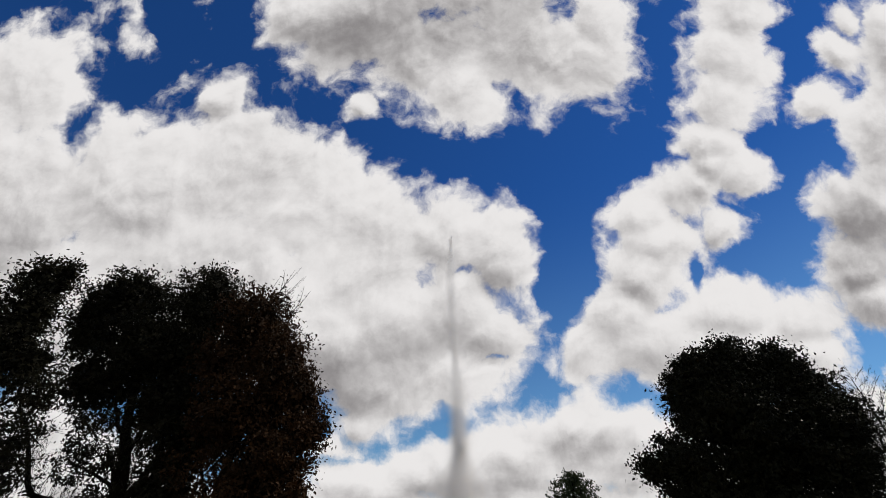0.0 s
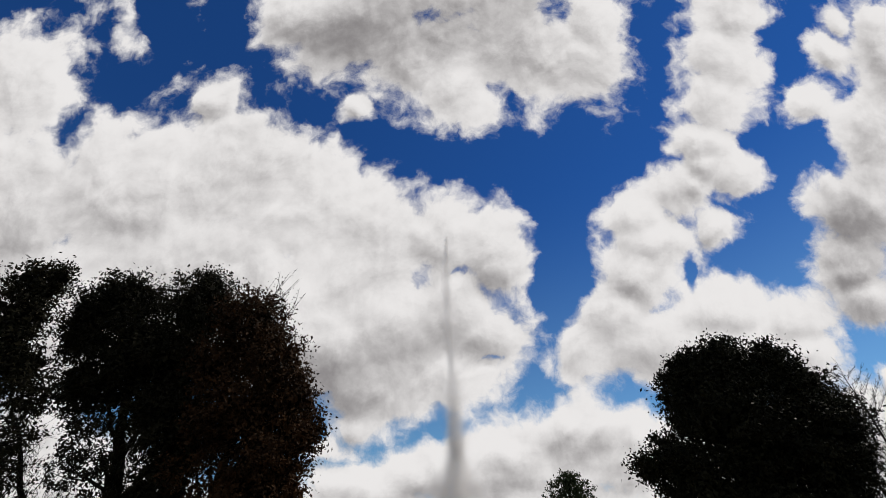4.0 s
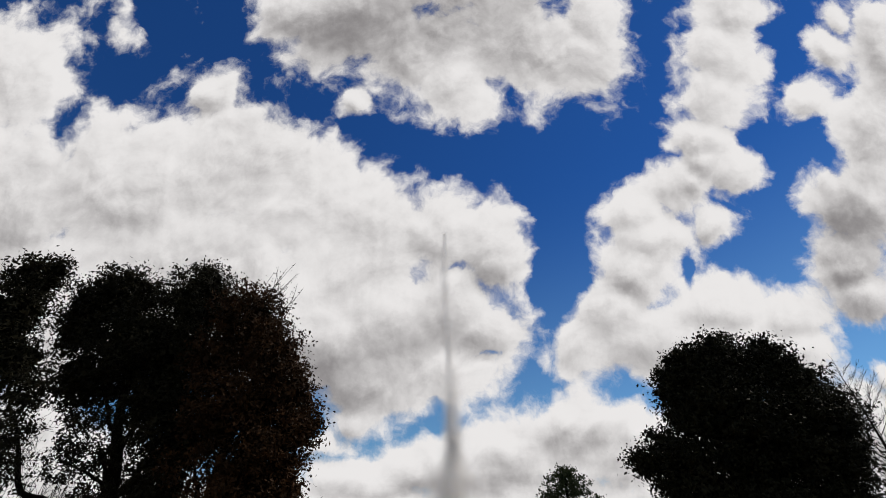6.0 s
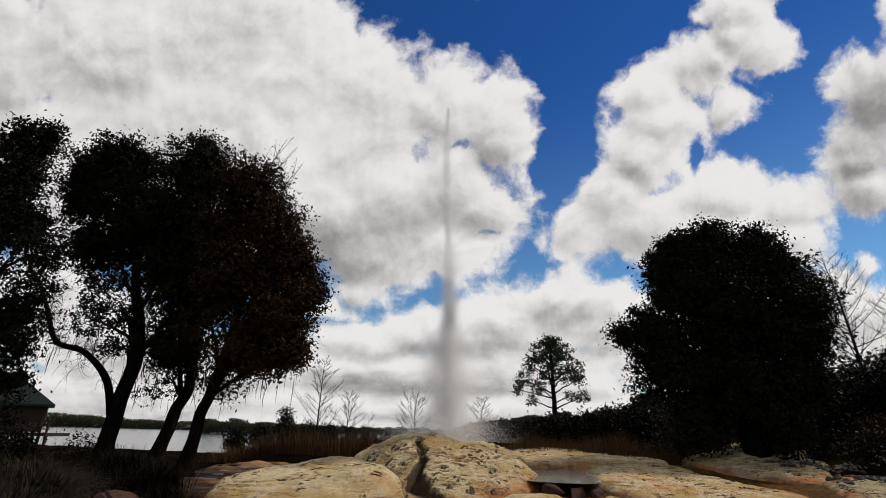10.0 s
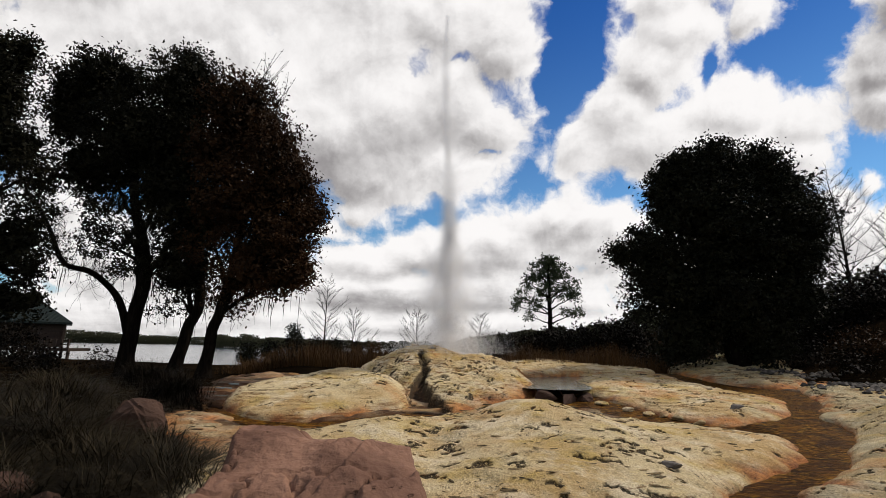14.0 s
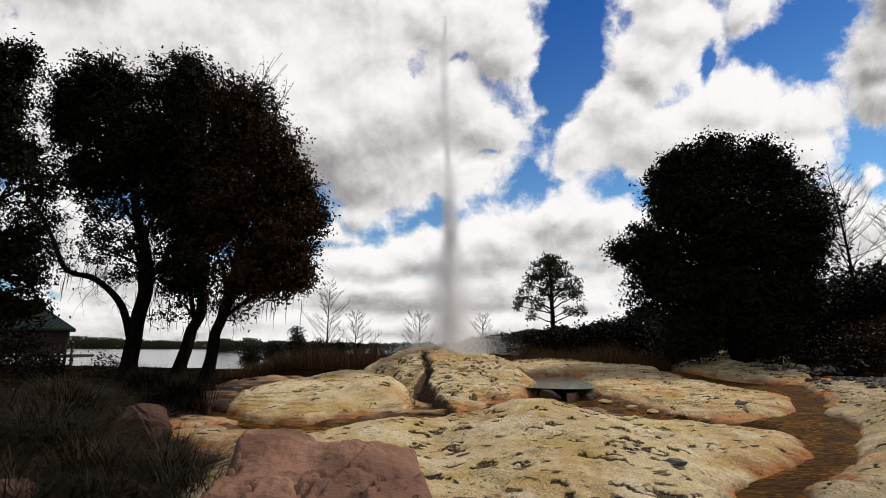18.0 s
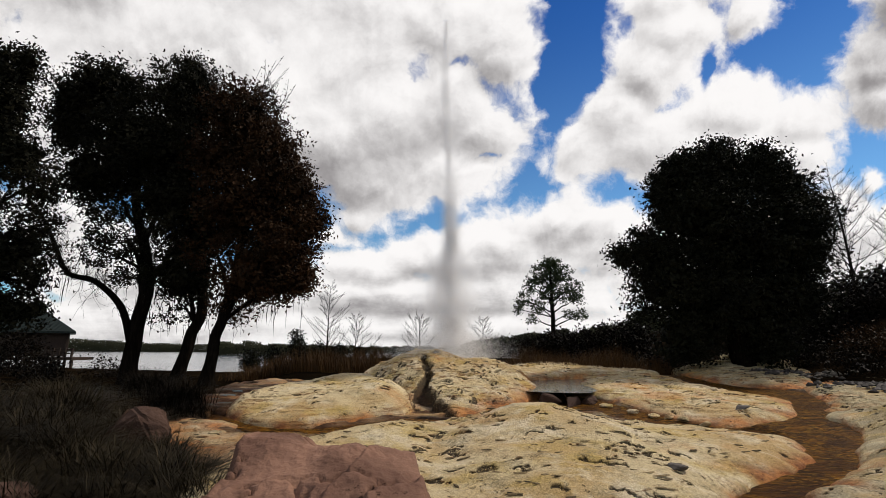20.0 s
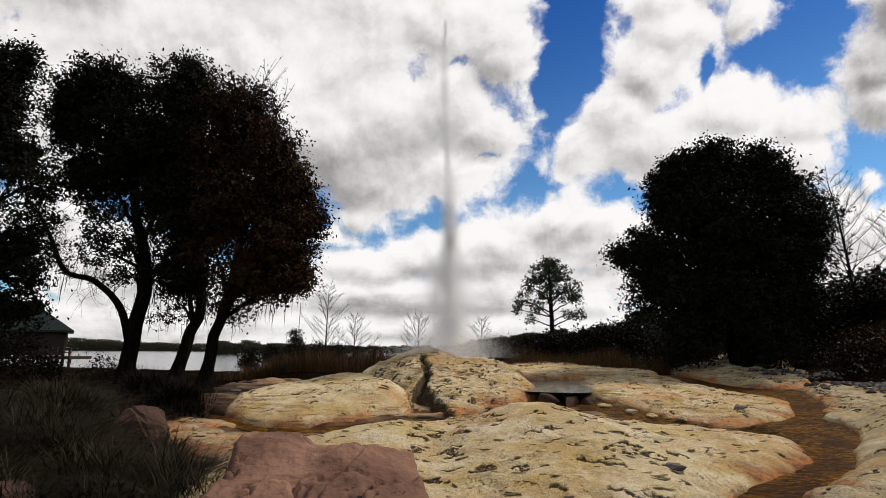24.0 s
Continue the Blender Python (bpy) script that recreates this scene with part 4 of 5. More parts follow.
OAK_B = [(-13.0, 14.0, 2.2), (-13.3, 11.0, 2.4), (-11.9, 7.9, 2.3), (-12.1, 5.3, 1.8), (-11.9, 3.6, 1.0, 0.4), (-13.0, 15.6, 0.9)]
OAK_C = [(-9.8, 12.6, 1.9), (-8.2, 10.5, 1.9), (-6.9, 8.6, 1.5), (-7.4, 6.4, 1.9), (-9.2, 8.2, 2.1), (-6.6, 4.9, 1.2), (-8.3, 5.0, 1.7), (-9.2, 3.7, 1.0, 0.5), (-6.3, 7.3, 1.1), (-10.6, 10.4, 1.5), (-10.3, 6.2, 1.3, 0.6)]
OAK_D = [(-15.6, 4.6, 0.7, 0.7), (-15.7, 3.2, 0.7, 0.8), (-15.8, 6.6, 0.8, 0.7), (-18.7, 13.4, 1.2), (-18.0, 13.9, 0.6), (-18.6, 11.6, 1.4), (-18.6, 10.0, 1.4), (-17.3, 9.4, 0.9), (-17.3, 8.1, 1.5, 0.7), (-16.4, 8.2, 1.0, 0.7), (-16.8, 5.5, 1.2, 0.8), (-16.2, 4.3, 0.9, 0.7), (-15.6, 5.4, 0.6, 0.6), (-17.0, 3.2, 1.0, 0.8), (-18.0, 5.0, 1.4)]
BIG_OAK = [(12.1, 10.4, 1.6), (13.9, 10.9, 1.7), (15.9, 10.8, 1.5), (17.2, 10.1, 1.5), (11.2, 9.7, 1.2), (18.0, 8.3, 1.6), (10.1, 6.7, 1.4), (12.0, 11.3, 0.9), (14.0, 11.9, 0.9), (16.3, 11.6, 0.9), (11.4, 8.4, 1.1), (8.8, 6.4, 0.8), (13.1, 8.0, 2.9), (15.8, 7.5, 2.9),
           (17.6, 6.6, 1.5), (10.8, 5.1, 1.9), (9.5, 3.9, 0.9, 0.5), (13.5, 4.4, 2.7), (16.7, 4.5, 1.9), (11.4, 2.6, 1.6), (14.9, 2.3, 1.6)]
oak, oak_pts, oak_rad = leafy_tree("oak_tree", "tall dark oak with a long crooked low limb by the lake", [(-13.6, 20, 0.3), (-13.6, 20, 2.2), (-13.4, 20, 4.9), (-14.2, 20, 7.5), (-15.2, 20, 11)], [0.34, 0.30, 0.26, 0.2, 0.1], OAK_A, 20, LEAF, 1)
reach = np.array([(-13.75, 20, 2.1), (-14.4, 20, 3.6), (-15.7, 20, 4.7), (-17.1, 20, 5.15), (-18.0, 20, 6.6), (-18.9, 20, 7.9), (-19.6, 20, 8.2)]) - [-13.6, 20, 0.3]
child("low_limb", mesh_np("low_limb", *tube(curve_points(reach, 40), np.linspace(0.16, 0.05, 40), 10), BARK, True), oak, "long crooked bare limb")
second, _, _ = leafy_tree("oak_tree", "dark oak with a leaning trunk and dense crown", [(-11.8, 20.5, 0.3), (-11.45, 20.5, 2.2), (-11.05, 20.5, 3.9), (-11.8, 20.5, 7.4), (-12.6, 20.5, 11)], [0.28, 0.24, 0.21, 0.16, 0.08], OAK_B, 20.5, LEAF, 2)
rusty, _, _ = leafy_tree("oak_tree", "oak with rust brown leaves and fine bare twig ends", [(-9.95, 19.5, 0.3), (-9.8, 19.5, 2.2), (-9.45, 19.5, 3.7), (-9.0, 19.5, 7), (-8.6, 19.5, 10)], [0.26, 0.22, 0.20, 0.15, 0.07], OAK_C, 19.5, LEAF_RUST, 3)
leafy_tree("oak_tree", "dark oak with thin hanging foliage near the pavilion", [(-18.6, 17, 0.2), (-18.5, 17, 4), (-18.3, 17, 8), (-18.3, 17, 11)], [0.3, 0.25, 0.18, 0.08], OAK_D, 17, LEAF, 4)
# grey moss strands below the crowns
def hanging_moss(tree, spots, n, seed):
    rng = np.random.default_rng(seed)
    foot = np.array(tree.location)
    k = rng.integers(0, len(spots), n)
    top = np.array(spots)[k] + rng.normal(size=(n, 3)) * [0.8, 0.6, 0.35] - foot
    ln, wd = rng.uniform(0.25, 1.3, n)[:, None], rng.uniform(0.006, 0.013, n)[:, None]
    sway = rng.normal(size=(n, 3)) * [0.06, 0.06, 0]
    side = np.stack([np.ones(n), rng.normal(size=n) * 0.5, np.zeros(n)], -1)
    down = np.array([0, 0, -1.0])
    v = np.stack([top - side * wd, top + side * wd, top + down * ln * 0.5 + sway + side * wd * 1.4, top + down * ln + side * wd * 0.2, top + down * ln * 0.5 + sway - side * wd * 1.4], 1)
    o = np.arange(n)[:, None] * 5
    f = np.concatenate([o + [0, 1, 2], o + [0, 2, 4], o + [4, 2, 3]])
    tagged(child("moss", mesh_np("moss", v.reshape(-1, 3), f, SHRUB), tree, "thin hanging moss strands"), kind="stuff")


hanging_moss(oak, [(-16.0, 20, 5.6), (-14.8, 20, 5.4), (-13.6, 20, 4.6), (-17.0, 20, 5.2)], 80, 61)
hanging_moss(second, [(-12.6, 20.5, 3.6), (-11.6, 20.5, 3.2), (-12.2, 20.5, 4.2)], 70, 62)
hanging_moss(rusty, [(-9.2, 19.5, 3.4), (-8.2, 19.5, 3.9), (-6.9, 19.5, 4.2)], 50, 63)
# bare twigs that hang from the crooked limb, and a tuft of thin shoots above the rusty crown
rng = np.random.default_rng(44)
line = curve_points(reach, 40)
shoots = []
for i in range(80):
    a = line[rng.integers(8, 40)]
    way = rng.normal(size=3) * [0.7, 0.5, 0.6] + [0, 0, rng.choice([-0.5, 0.8])]
    b = a + way * rng.uniform(0.4, 1.5)
    bend = (a + b) / 2 + rng.normal(size=3) * 0.26
    shoots.append(tube(curve_points([a, bend, b], 8), np.linspace(0.014, 0.004, 8), 4))
    for _ in range(3):
        c = b + rng.normal(size=3) * 0.35 - [0, 0, 0.2]
        shoots.append(tube(curve_points([bend, (bend + c) / 2 + rng.normal(size=3) * 0.14, c], 6), np.linspace(0.009, 0.003, 6), 4))
tagged(child("twig", mesh_np("twig", *join(shoots), BARK), oak), kind="stuff")
shoots, tufts = [], []
for i in range(34):
    a = np.array([-9.4 + rng.uniform(-0.8, 1.4), 19.5 + rng.normal() * 0.5, 12.6])
    b = np.array([-9.0 + rng.uniform(-0.6, 1.5), 19.5 + rng.normal() * 0.6, rng.uniform(13.4, 15.4)])
    shoots.append(tube(curve_points([a, (a + b) / 2 + rng.normal(size=3) * 0.1, b], 5), np.linspace(0.02, 0.007, 5), 4))
    tufts.append(a + (b - a) * rng.uniform(0.3, 1, (9, 1)) + rng.normal(size=(9, 3)) * 0.07)
foot = np.array(rusty.location)
v, f = join(shoots)
tagged(child("shoot", mesh_np("shoot", v - foot, f, BARK), rusty, "thin upright shoots"), kind="stuff")
v, f = leaves(np.concatenate(tufts) - foot, 0.12, 0.5, rng)
tagged(child("shoot_leaf", mesh_np("shoot_leaf", v, f, LEAF_RUST), rusty), kind="stuff")
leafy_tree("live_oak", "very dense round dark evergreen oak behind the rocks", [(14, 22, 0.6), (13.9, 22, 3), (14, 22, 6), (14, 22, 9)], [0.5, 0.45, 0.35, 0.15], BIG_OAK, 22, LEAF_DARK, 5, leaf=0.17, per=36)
PINE = [(12.9, 12.2, 1.2), (11.5, 11.2, 1.2), (14.3, 11.0, 1.3), (12.8, 10.2, 1.4), (10.4, 9.6, 1.1), (15.4, 9.4, 1.2), (12.4, 8.6, 1.3), (9.4, 7.8, 1.0), (14.4, 8.4, 1.0), (11.0, 7.0, 0.9), (15.9, 8.0, 0.9), (8.7, 6.7, 0.7), (10.2, 5.6, 0.7), (16.2, 6.0, 0.9), (14.8, 6.2, 0.6)]
leafy_tree("pine_tree", "lone open-crowned pine standing above the hedge", [(12.9, 55, 0.5), (12.85, 55, 6), (12.8, 55, 13)], [0.32, 0.26, 0.06], PINE, 55, NEEDLE, 6, leaf=0.26, per=26, each=20, spread=0.24, fill=0.03)


def bare_tree(name, label, foot, height, seed, fan=0.42, limbs=36, twist=0.0):
    """A leafless tree: a tapering stem with rising limbs and fine twigs."""
    rng = np.random.default_rng(seed)
    root = thing(name, label, "tree", foot)
    stem = curve_points([(0, 0, -0.3), (0.02 * height * twist, 0, height * 0.4), (0.0, 0, height * 0.75), (-0.04 * height * twist, 0, height)], 16)
    r0 = 0.011 * height
    rad = np.linspace(r0, 0.012, 16)
    child("trunk", mesh_np("trunk", *tube(stem, rad, 8), BARK, True), root)
    twigs = []
    for i in range(limbs):
        f = 0.18 + 0.78 * i / limbs
        s = np.array([np.interp(f, np.linspace(0, 1, 16), stem[:, j]) for j in range(3)])
        a = i * 2.4 + rng.uniform(-0.4, 0.4)
        ln = height * fan * (1.05 - f) ** 0.7 * rng.uniform(0.45, 1.15)
        e = s + ln * np.array([math.cos(a), math.sin(a) * 0.8, 0.85 + 0.2 * rng.normal()])
        limb = curve_points([s, (s + e) / 2 - [0, 0, 0.06 * ln], e], 8) + rng.normal(size=(8, 3)) * 0.008 * height / 6
        child("limb", mesh_np("limb", *tube(limb, np.linspace(r0 * 0.36 * (1.1 - f), 0.009, 8), 5), BARK), root)
        for _ in range(15):
            k = rng.uniform(0.25, 1)
            s2 = s + (e - s) * k
            d = rng.normal(size=3) * 0.5 + (e - s) / ln + [0, 0, 0.3]
            e2 = s2 + d / np.linalg.norm(d) * ln * rng.uniform(0.2, 0.45)
            twigs.append(tube(curve_points([s2, (s2 + e2) / 2 + rng.normal(size=3) * 0.03, e2], 4), np.linspace(0.009, 0.005, 4), 4))
    tagged(child("twig", mesh_np("twig", *join(twigs), BARK), root), kind="stuff")
    return root


bare_tree("bare_cypress", "leafless cypress with fine rising twigs by the water", (-12.9, 50, -0.6), 9.4, 11, 0.34)
bare_tree("bare_cypress", "small leafless cypress spreading by the water", (-9.8, 50, -0.6), 6.0, 12, 0.45)
bare_tree("bare_cypress", "pale leafless sapling behind the geyser cone", (-2.9, 50, -0.6), 6.0, 13, 0.42)
bare_tree("bare_cypress", "pale leafless sapling seen through the spray", (4.0, 50, -0.3), 5.5, 14, 0.42)
bare_tree("bare_tree", "leafless tree with a dark fork above the hedge", (34.2, 38, 3.0), 14.2, 15, 0.36, 54, 0.6)
bare_tree("bare_tree", "leafless slender tree at the hedge's end", (38.6, 38, 3.0), 11.0, 16, 0.36)


def bush(name, label, lobes, mat, seed, foot, leaf=0.12, per=70, each=22, spread=0.2, category="bush"):
    """A low dense bush: a few stems and leafy lobes (x, y, z, radius)."""
    rng = np.random.default_rng(seed)
    root = thing(name, label, category, foot)
    pts, stems = [], []
    for x, y, z, r in lobes:
        n = int(per * r * r)
        d = rng.normal(size=(n, 3))
        d /= np.linalg.norm(d, axis=1)[:, None]
        c = d * (r * rng.uniform(0.1, 1, n) ** 0.42)[:, None] + [x, y, z]
        q = np.repeat(c, rng.poisson(each, n), 0)
        pts.append(q + rng.normal(size=q.shape) * spread)
        stems.append(tube(curve_points([(foot[0], foot[1], foot[2] - 0.2), ((x + foot[0]) / 2, (y + foot[1]) / 2, (z + foot[2]) / 2 + 0.1), (x, y, z)], 6), np.linspace(0.05, 0.015, 6), 5))
    v, f = leaves(np.concatenate(pts) - foot, leaf, 0.5, rng)
    tagged(child("foliage", mesh_np("foliage", v, f, mat), root), kind="stuff")
    sv, sf = join(stems)
    tagged(child("stem", mesh_np("stem", sv - np.array(foot), sf, BARK), root), kind="stuff")
    return root


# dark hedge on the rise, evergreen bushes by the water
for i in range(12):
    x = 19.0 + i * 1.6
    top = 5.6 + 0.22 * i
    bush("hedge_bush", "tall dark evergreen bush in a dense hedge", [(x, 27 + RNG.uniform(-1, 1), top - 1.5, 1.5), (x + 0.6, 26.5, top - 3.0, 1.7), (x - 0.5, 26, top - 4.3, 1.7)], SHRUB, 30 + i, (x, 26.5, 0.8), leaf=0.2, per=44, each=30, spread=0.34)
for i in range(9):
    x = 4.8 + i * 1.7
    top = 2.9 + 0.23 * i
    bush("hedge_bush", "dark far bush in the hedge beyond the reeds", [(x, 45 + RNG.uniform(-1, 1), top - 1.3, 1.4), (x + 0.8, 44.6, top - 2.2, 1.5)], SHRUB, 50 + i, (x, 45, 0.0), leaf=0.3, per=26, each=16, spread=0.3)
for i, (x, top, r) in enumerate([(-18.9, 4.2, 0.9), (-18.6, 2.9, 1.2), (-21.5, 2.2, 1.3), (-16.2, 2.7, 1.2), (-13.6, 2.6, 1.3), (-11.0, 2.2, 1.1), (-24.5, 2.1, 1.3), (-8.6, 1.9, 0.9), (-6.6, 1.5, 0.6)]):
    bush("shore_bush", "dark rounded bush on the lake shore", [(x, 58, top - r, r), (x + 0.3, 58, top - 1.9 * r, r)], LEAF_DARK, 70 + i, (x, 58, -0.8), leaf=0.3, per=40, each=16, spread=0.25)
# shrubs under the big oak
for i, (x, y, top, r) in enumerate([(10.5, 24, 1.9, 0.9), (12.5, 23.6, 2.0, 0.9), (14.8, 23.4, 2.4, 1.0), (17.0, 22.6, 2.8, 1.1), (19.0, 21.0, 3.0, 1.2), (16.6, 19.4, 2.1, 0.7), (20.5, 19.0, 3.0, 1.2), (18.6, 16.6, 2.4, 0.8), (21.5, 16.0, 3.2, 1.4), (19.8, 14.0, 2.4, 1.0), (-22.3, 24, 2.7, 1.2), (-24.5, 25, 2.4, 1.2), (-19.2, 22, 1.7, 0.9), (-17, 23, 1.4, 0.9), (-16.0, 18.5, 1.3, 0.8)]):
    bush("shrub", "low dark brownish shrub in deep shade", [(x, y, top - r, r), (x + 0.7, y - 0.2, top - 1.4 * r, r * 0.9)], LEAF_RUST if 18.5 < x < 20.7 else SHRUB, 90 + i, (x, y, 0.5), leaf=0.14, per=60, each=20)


# ---------------------------------------------------------------- grasses and reeds
def blades(centres, height, lean, rng, width=0.012, segs=4):
    """Arching blades: one bent strip at each centre."""
    n = len(centres)
    a = rng.uniform(0, 2 * math.pi, n)
    out = np.stack([np.cos(a), np.sin(a), np.zeros(n)], -1)
    side = np.stack([-np.sin(a), np.cos(a), np.zeros(n)], -1)
    h = height * rng.uniform(0.55, 1.1, n)
    l = lean * rng.uniform(0.2, 1.2, n)
    rows = []
    for k in range(segs + 1):
        t = k / segs
        c = centres + out * (l * h * t ** 1.8)[:, None] + np.array([0, 0, 1.0]) * (h * (t - 0.45 * np.minimum(l, 1.2) * t ** 2.6))[:, None]
        w = width * (1 - 0.9 * t)
        rows += [c - side * w, c + side * w]
    v = np.stack(rows, 1)
    f = np.concatenate([np.array([[2 * k, 2 * k + 1, 2 * k + 3, 2 * k + 2]]) for k in range(segs)])
    f = (np.arange(n) * (2 * segs + 2))[:, None, None] + f[None]
    return v.reshape(-1, 3), f.reshape(-1, 4)


def tussock(x, y, r, h, n, seed, lean=0.9, mat=GRASS, label="arching tussock of dry grey-green fountain grass"):
    rng = np.random.default_rng(seed)
    z = float(base_height(np.array(x), np.array(y)))
    root = thing("grass_tussock", label, "grass", (x, y, z - 0.02), "grass tussocks")
    c = np.stack([rng.normal(size=n) * r * 0.2, rng.normal(size=n) * r * 0.2, np.zeros(n)], -1)
    tagged(child("blade", mesh_np("blade", *blades(c, h, lean, rng), mat), root), kind="stuff")
    return root


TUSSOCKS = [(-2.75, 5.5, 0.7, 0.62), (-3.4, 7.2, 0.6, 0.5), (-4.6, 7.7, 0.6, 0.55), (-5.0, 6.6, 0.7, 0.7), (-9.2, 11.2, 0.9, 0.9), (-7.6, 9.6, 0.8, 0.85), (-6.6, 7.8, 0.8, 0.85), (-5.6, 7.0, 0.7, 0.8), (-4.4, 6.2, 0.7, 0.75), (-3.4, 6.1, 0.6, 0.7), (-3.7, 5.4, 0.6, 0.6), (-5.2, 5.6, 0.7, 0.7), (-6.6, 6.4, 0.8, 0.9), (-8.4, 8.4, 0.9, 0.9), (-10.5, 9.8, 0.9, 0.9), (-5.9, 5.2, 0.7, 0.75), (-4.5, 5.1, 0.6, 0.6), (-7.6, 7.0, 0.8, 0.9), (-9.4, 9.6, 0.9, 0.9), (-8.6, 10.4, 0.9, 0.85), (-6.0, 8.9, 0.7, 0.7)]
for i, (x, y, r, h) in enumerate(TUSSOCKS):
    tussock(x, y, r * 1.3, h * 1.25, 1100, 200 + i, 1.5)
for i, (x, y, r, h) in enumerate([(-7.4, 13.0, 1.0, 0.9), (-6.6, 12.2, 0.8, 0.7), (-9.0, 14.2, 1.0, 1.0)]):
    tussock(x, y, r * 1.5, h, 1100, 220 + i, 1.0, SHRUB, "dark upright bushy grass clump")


def reed_belt(x0, x1, y0, y1, n, h, seed, label):
    rng = np.random.default_rng(seed)
    x, y = rng.uniform(x0, x1, n), rng.uniform(y0, y1, n)
    c = np.stack([x, y, base_height(x, y) - 0.03], -1)
    patch = 0.62 + 0.30 * value_noise(x * 0.9, y * 0.9, seed) + 0.25 * value_noise(x * 2.7, y * 2.7, seed + 1)
    edge = smooth(np.minimum(x - x0, x1 - x), 0.0, 1.8)
    keep = rng.uniform(0, 1, n) < 0.15 + 0.85 * edge
    c, patch, edge = c[keep], patch[keep], edge[keep]
    v, f = blades(c, h, 0.32, rng, 0.014, 3)
    root = np.repeat(c, 8, 0)
    v = root + (v - root) * [1, 1, 0] + np.stack([0 * root[:, 0], 0 * root[:, 0], (v[:, 2] - root[:, 2]) * np.repeat(patch * (0.45 + 0.55 * edge), 8)], -1)
    return tagged(new("reeds", mesh_np("reeds", v, f, REED)), label, "reeds", kind="stuff")


reed_belt(-10.5, -1.6, 21.5, 25.5, 12000, 1.45, 301, "belt of dry brown reeds along the shore")
reed_belt(2.0, 12.6, 22.5, 26.5, 12000, 1.6, 302, "belt of dry rust-brown reeds below the hedge")


# ---------------------------------------------------------------- loose stones
def boulder(name, label, at, size, seed, mat, turn=0.0, corners=16, cuts=5):
    """A broken block: the hull of a few random corners, edges worn, faces roughened."""
    rng = np.random.default_rng(seed)
    bm = bmesh.new()
    for _ in range(corners):
        d = rng.normal(size=3)
        bm.verts.new(d / np.linalg.norm(d) * rng.uniform(0.8, 1.05))
    hull = bmesh.ops.convex_hull(bm, input=bm.verts[:])
    bmesh.ops.delete(bm, geom=[v for v in hull["geom_interior"] if isinstance(v, bmesh.types.BMVert)], context="VERTS")
    bmesh.ops.bevel(bm, geom=bm.edges[:], offset=0.07, segments=2, affect="EDGES")
    if cuts:
        bmesh.ops.triangulate(bm, faces=bm.faces[:])
        bmesh.ops.subdivide_edges(bm, edges=[e for e in bm.edges if e.calc_length() > 0.12], cuts=cuts, use_grid_fill=True)
        for v in bm.verts:
            v.co += v.co.normalized() * (0.045 * noise.fractal(v.co * 2.6 + Vector((seed, 0, 0)), 0.8, 2.0, 5))
    for v in bm.verts:
        v.co = Vector((v.co.x * size[0], v.co.y * size[1], v.co.z * size[2]))
    bmesh.ops.rotate(bm, verts=bm.verts[:], cent=(0, 0, 0), matrix=Matrix.Rotation(turn, 3, "Z"))
    me = bpy.data.meshes.new(name)
    bm.to_mesh(me)
    bm.free()
    me.materials.append(mat)
    ob = new(name, me)
    ob.location = at
    return tagged(ob, label, "rock")


def slab_boulder():
    """The big pink block: a sloping flat top with a notch, rough broken sides, a few open splits."""
    xs, ys = np.arange(-1.5, 1.5, 0.02), np.arange(-1.5, 1.1, 0.02)
    X, Y = np.meshgrid(xs, ys)
    w = 0.10 * fbm(X * 1.6, Y * 1.6, 4, seed=70)
    # inside measure: a bent six-sided outline
    e = np.maximum.reduce([-(X + w) * 1.5 - 0.98, (X + w) - 0.90 + 0.40 * Y, (Y + w) - 0.50 + 0.12 * X, -(Y + w) - 1.0])
    top = 0.86 - 0.05 * X - 0.06 * (Y - 0.4) - 0.07 * smooth(X, -0.25, -0.05) * smooth(Y, 0.0, 0.3) + 0.035 * fbm(X * 1.5, Y * 1.5, 5, 0.55, 71)
    # the front breaks away in two tilted faces
    top = np.minimum(top, 0.90 + 0.42 * (Y - 0.06 + 0.22 * np.abs(X + 0.1)) + 0.03 * fbm(X * 2.2, Y * 2.2, 4, 0.5, 78))
    top = np.minimum(top, 0.86 + 0.30 * (Y + 0.25) - 0.25 * (X - 0.35))
    # stepped flakes and splits across the top
    k = (X * 0.8 - Y * 0.5 + 0.25 * fbm(X * 1.2, Y * 1.2, 4, 0.5, 73)) / 0.5
    top = top + 0.05 * (smooth(k - np.floor(k), 0.0, 0.12) - (k - np.floor(k)))
    split = np.abs(fbm(X * 1.1 + 5, Y * 1.7, 4, 0.5, 74))
    top = top - 0.09 * (1 - smooth(split, 0.01, 0.06)) * smooth(fbm(X * 0.9, Y * 0.9, 2, 0.5, 75), -0.3, 0.1)
    lip = smooth(-e, -0.02, 0.08)
    drop = np.clip(e + 0.04, 0, None)
    Z = top * (0.9 + 0.1 * lip) - 2.3 * drop - 0.07 * fbm(X * 5, Y * 5, 4, 0.6, 72) * smooth(drop, 0, 0.1) + 0.008 * fbm(X * 12, Y * 12, 3, 0.6, 76)
    Z = np.maximum(Z, -0.5)
    me = mesh_np("pink_boulder", np.stack([X, Y, Z], -1).reshape(-1, 3), grid_faces(len(xs), len(ys)), PINK, True)
    ob = new("pink_boulder", me)
    ob.location = (-1.2, 4.35, 0.02)
    return tagged(ob, "large flat-topped pink sandstone boulder lying in front of the dome", "rock")


slab_boulder()
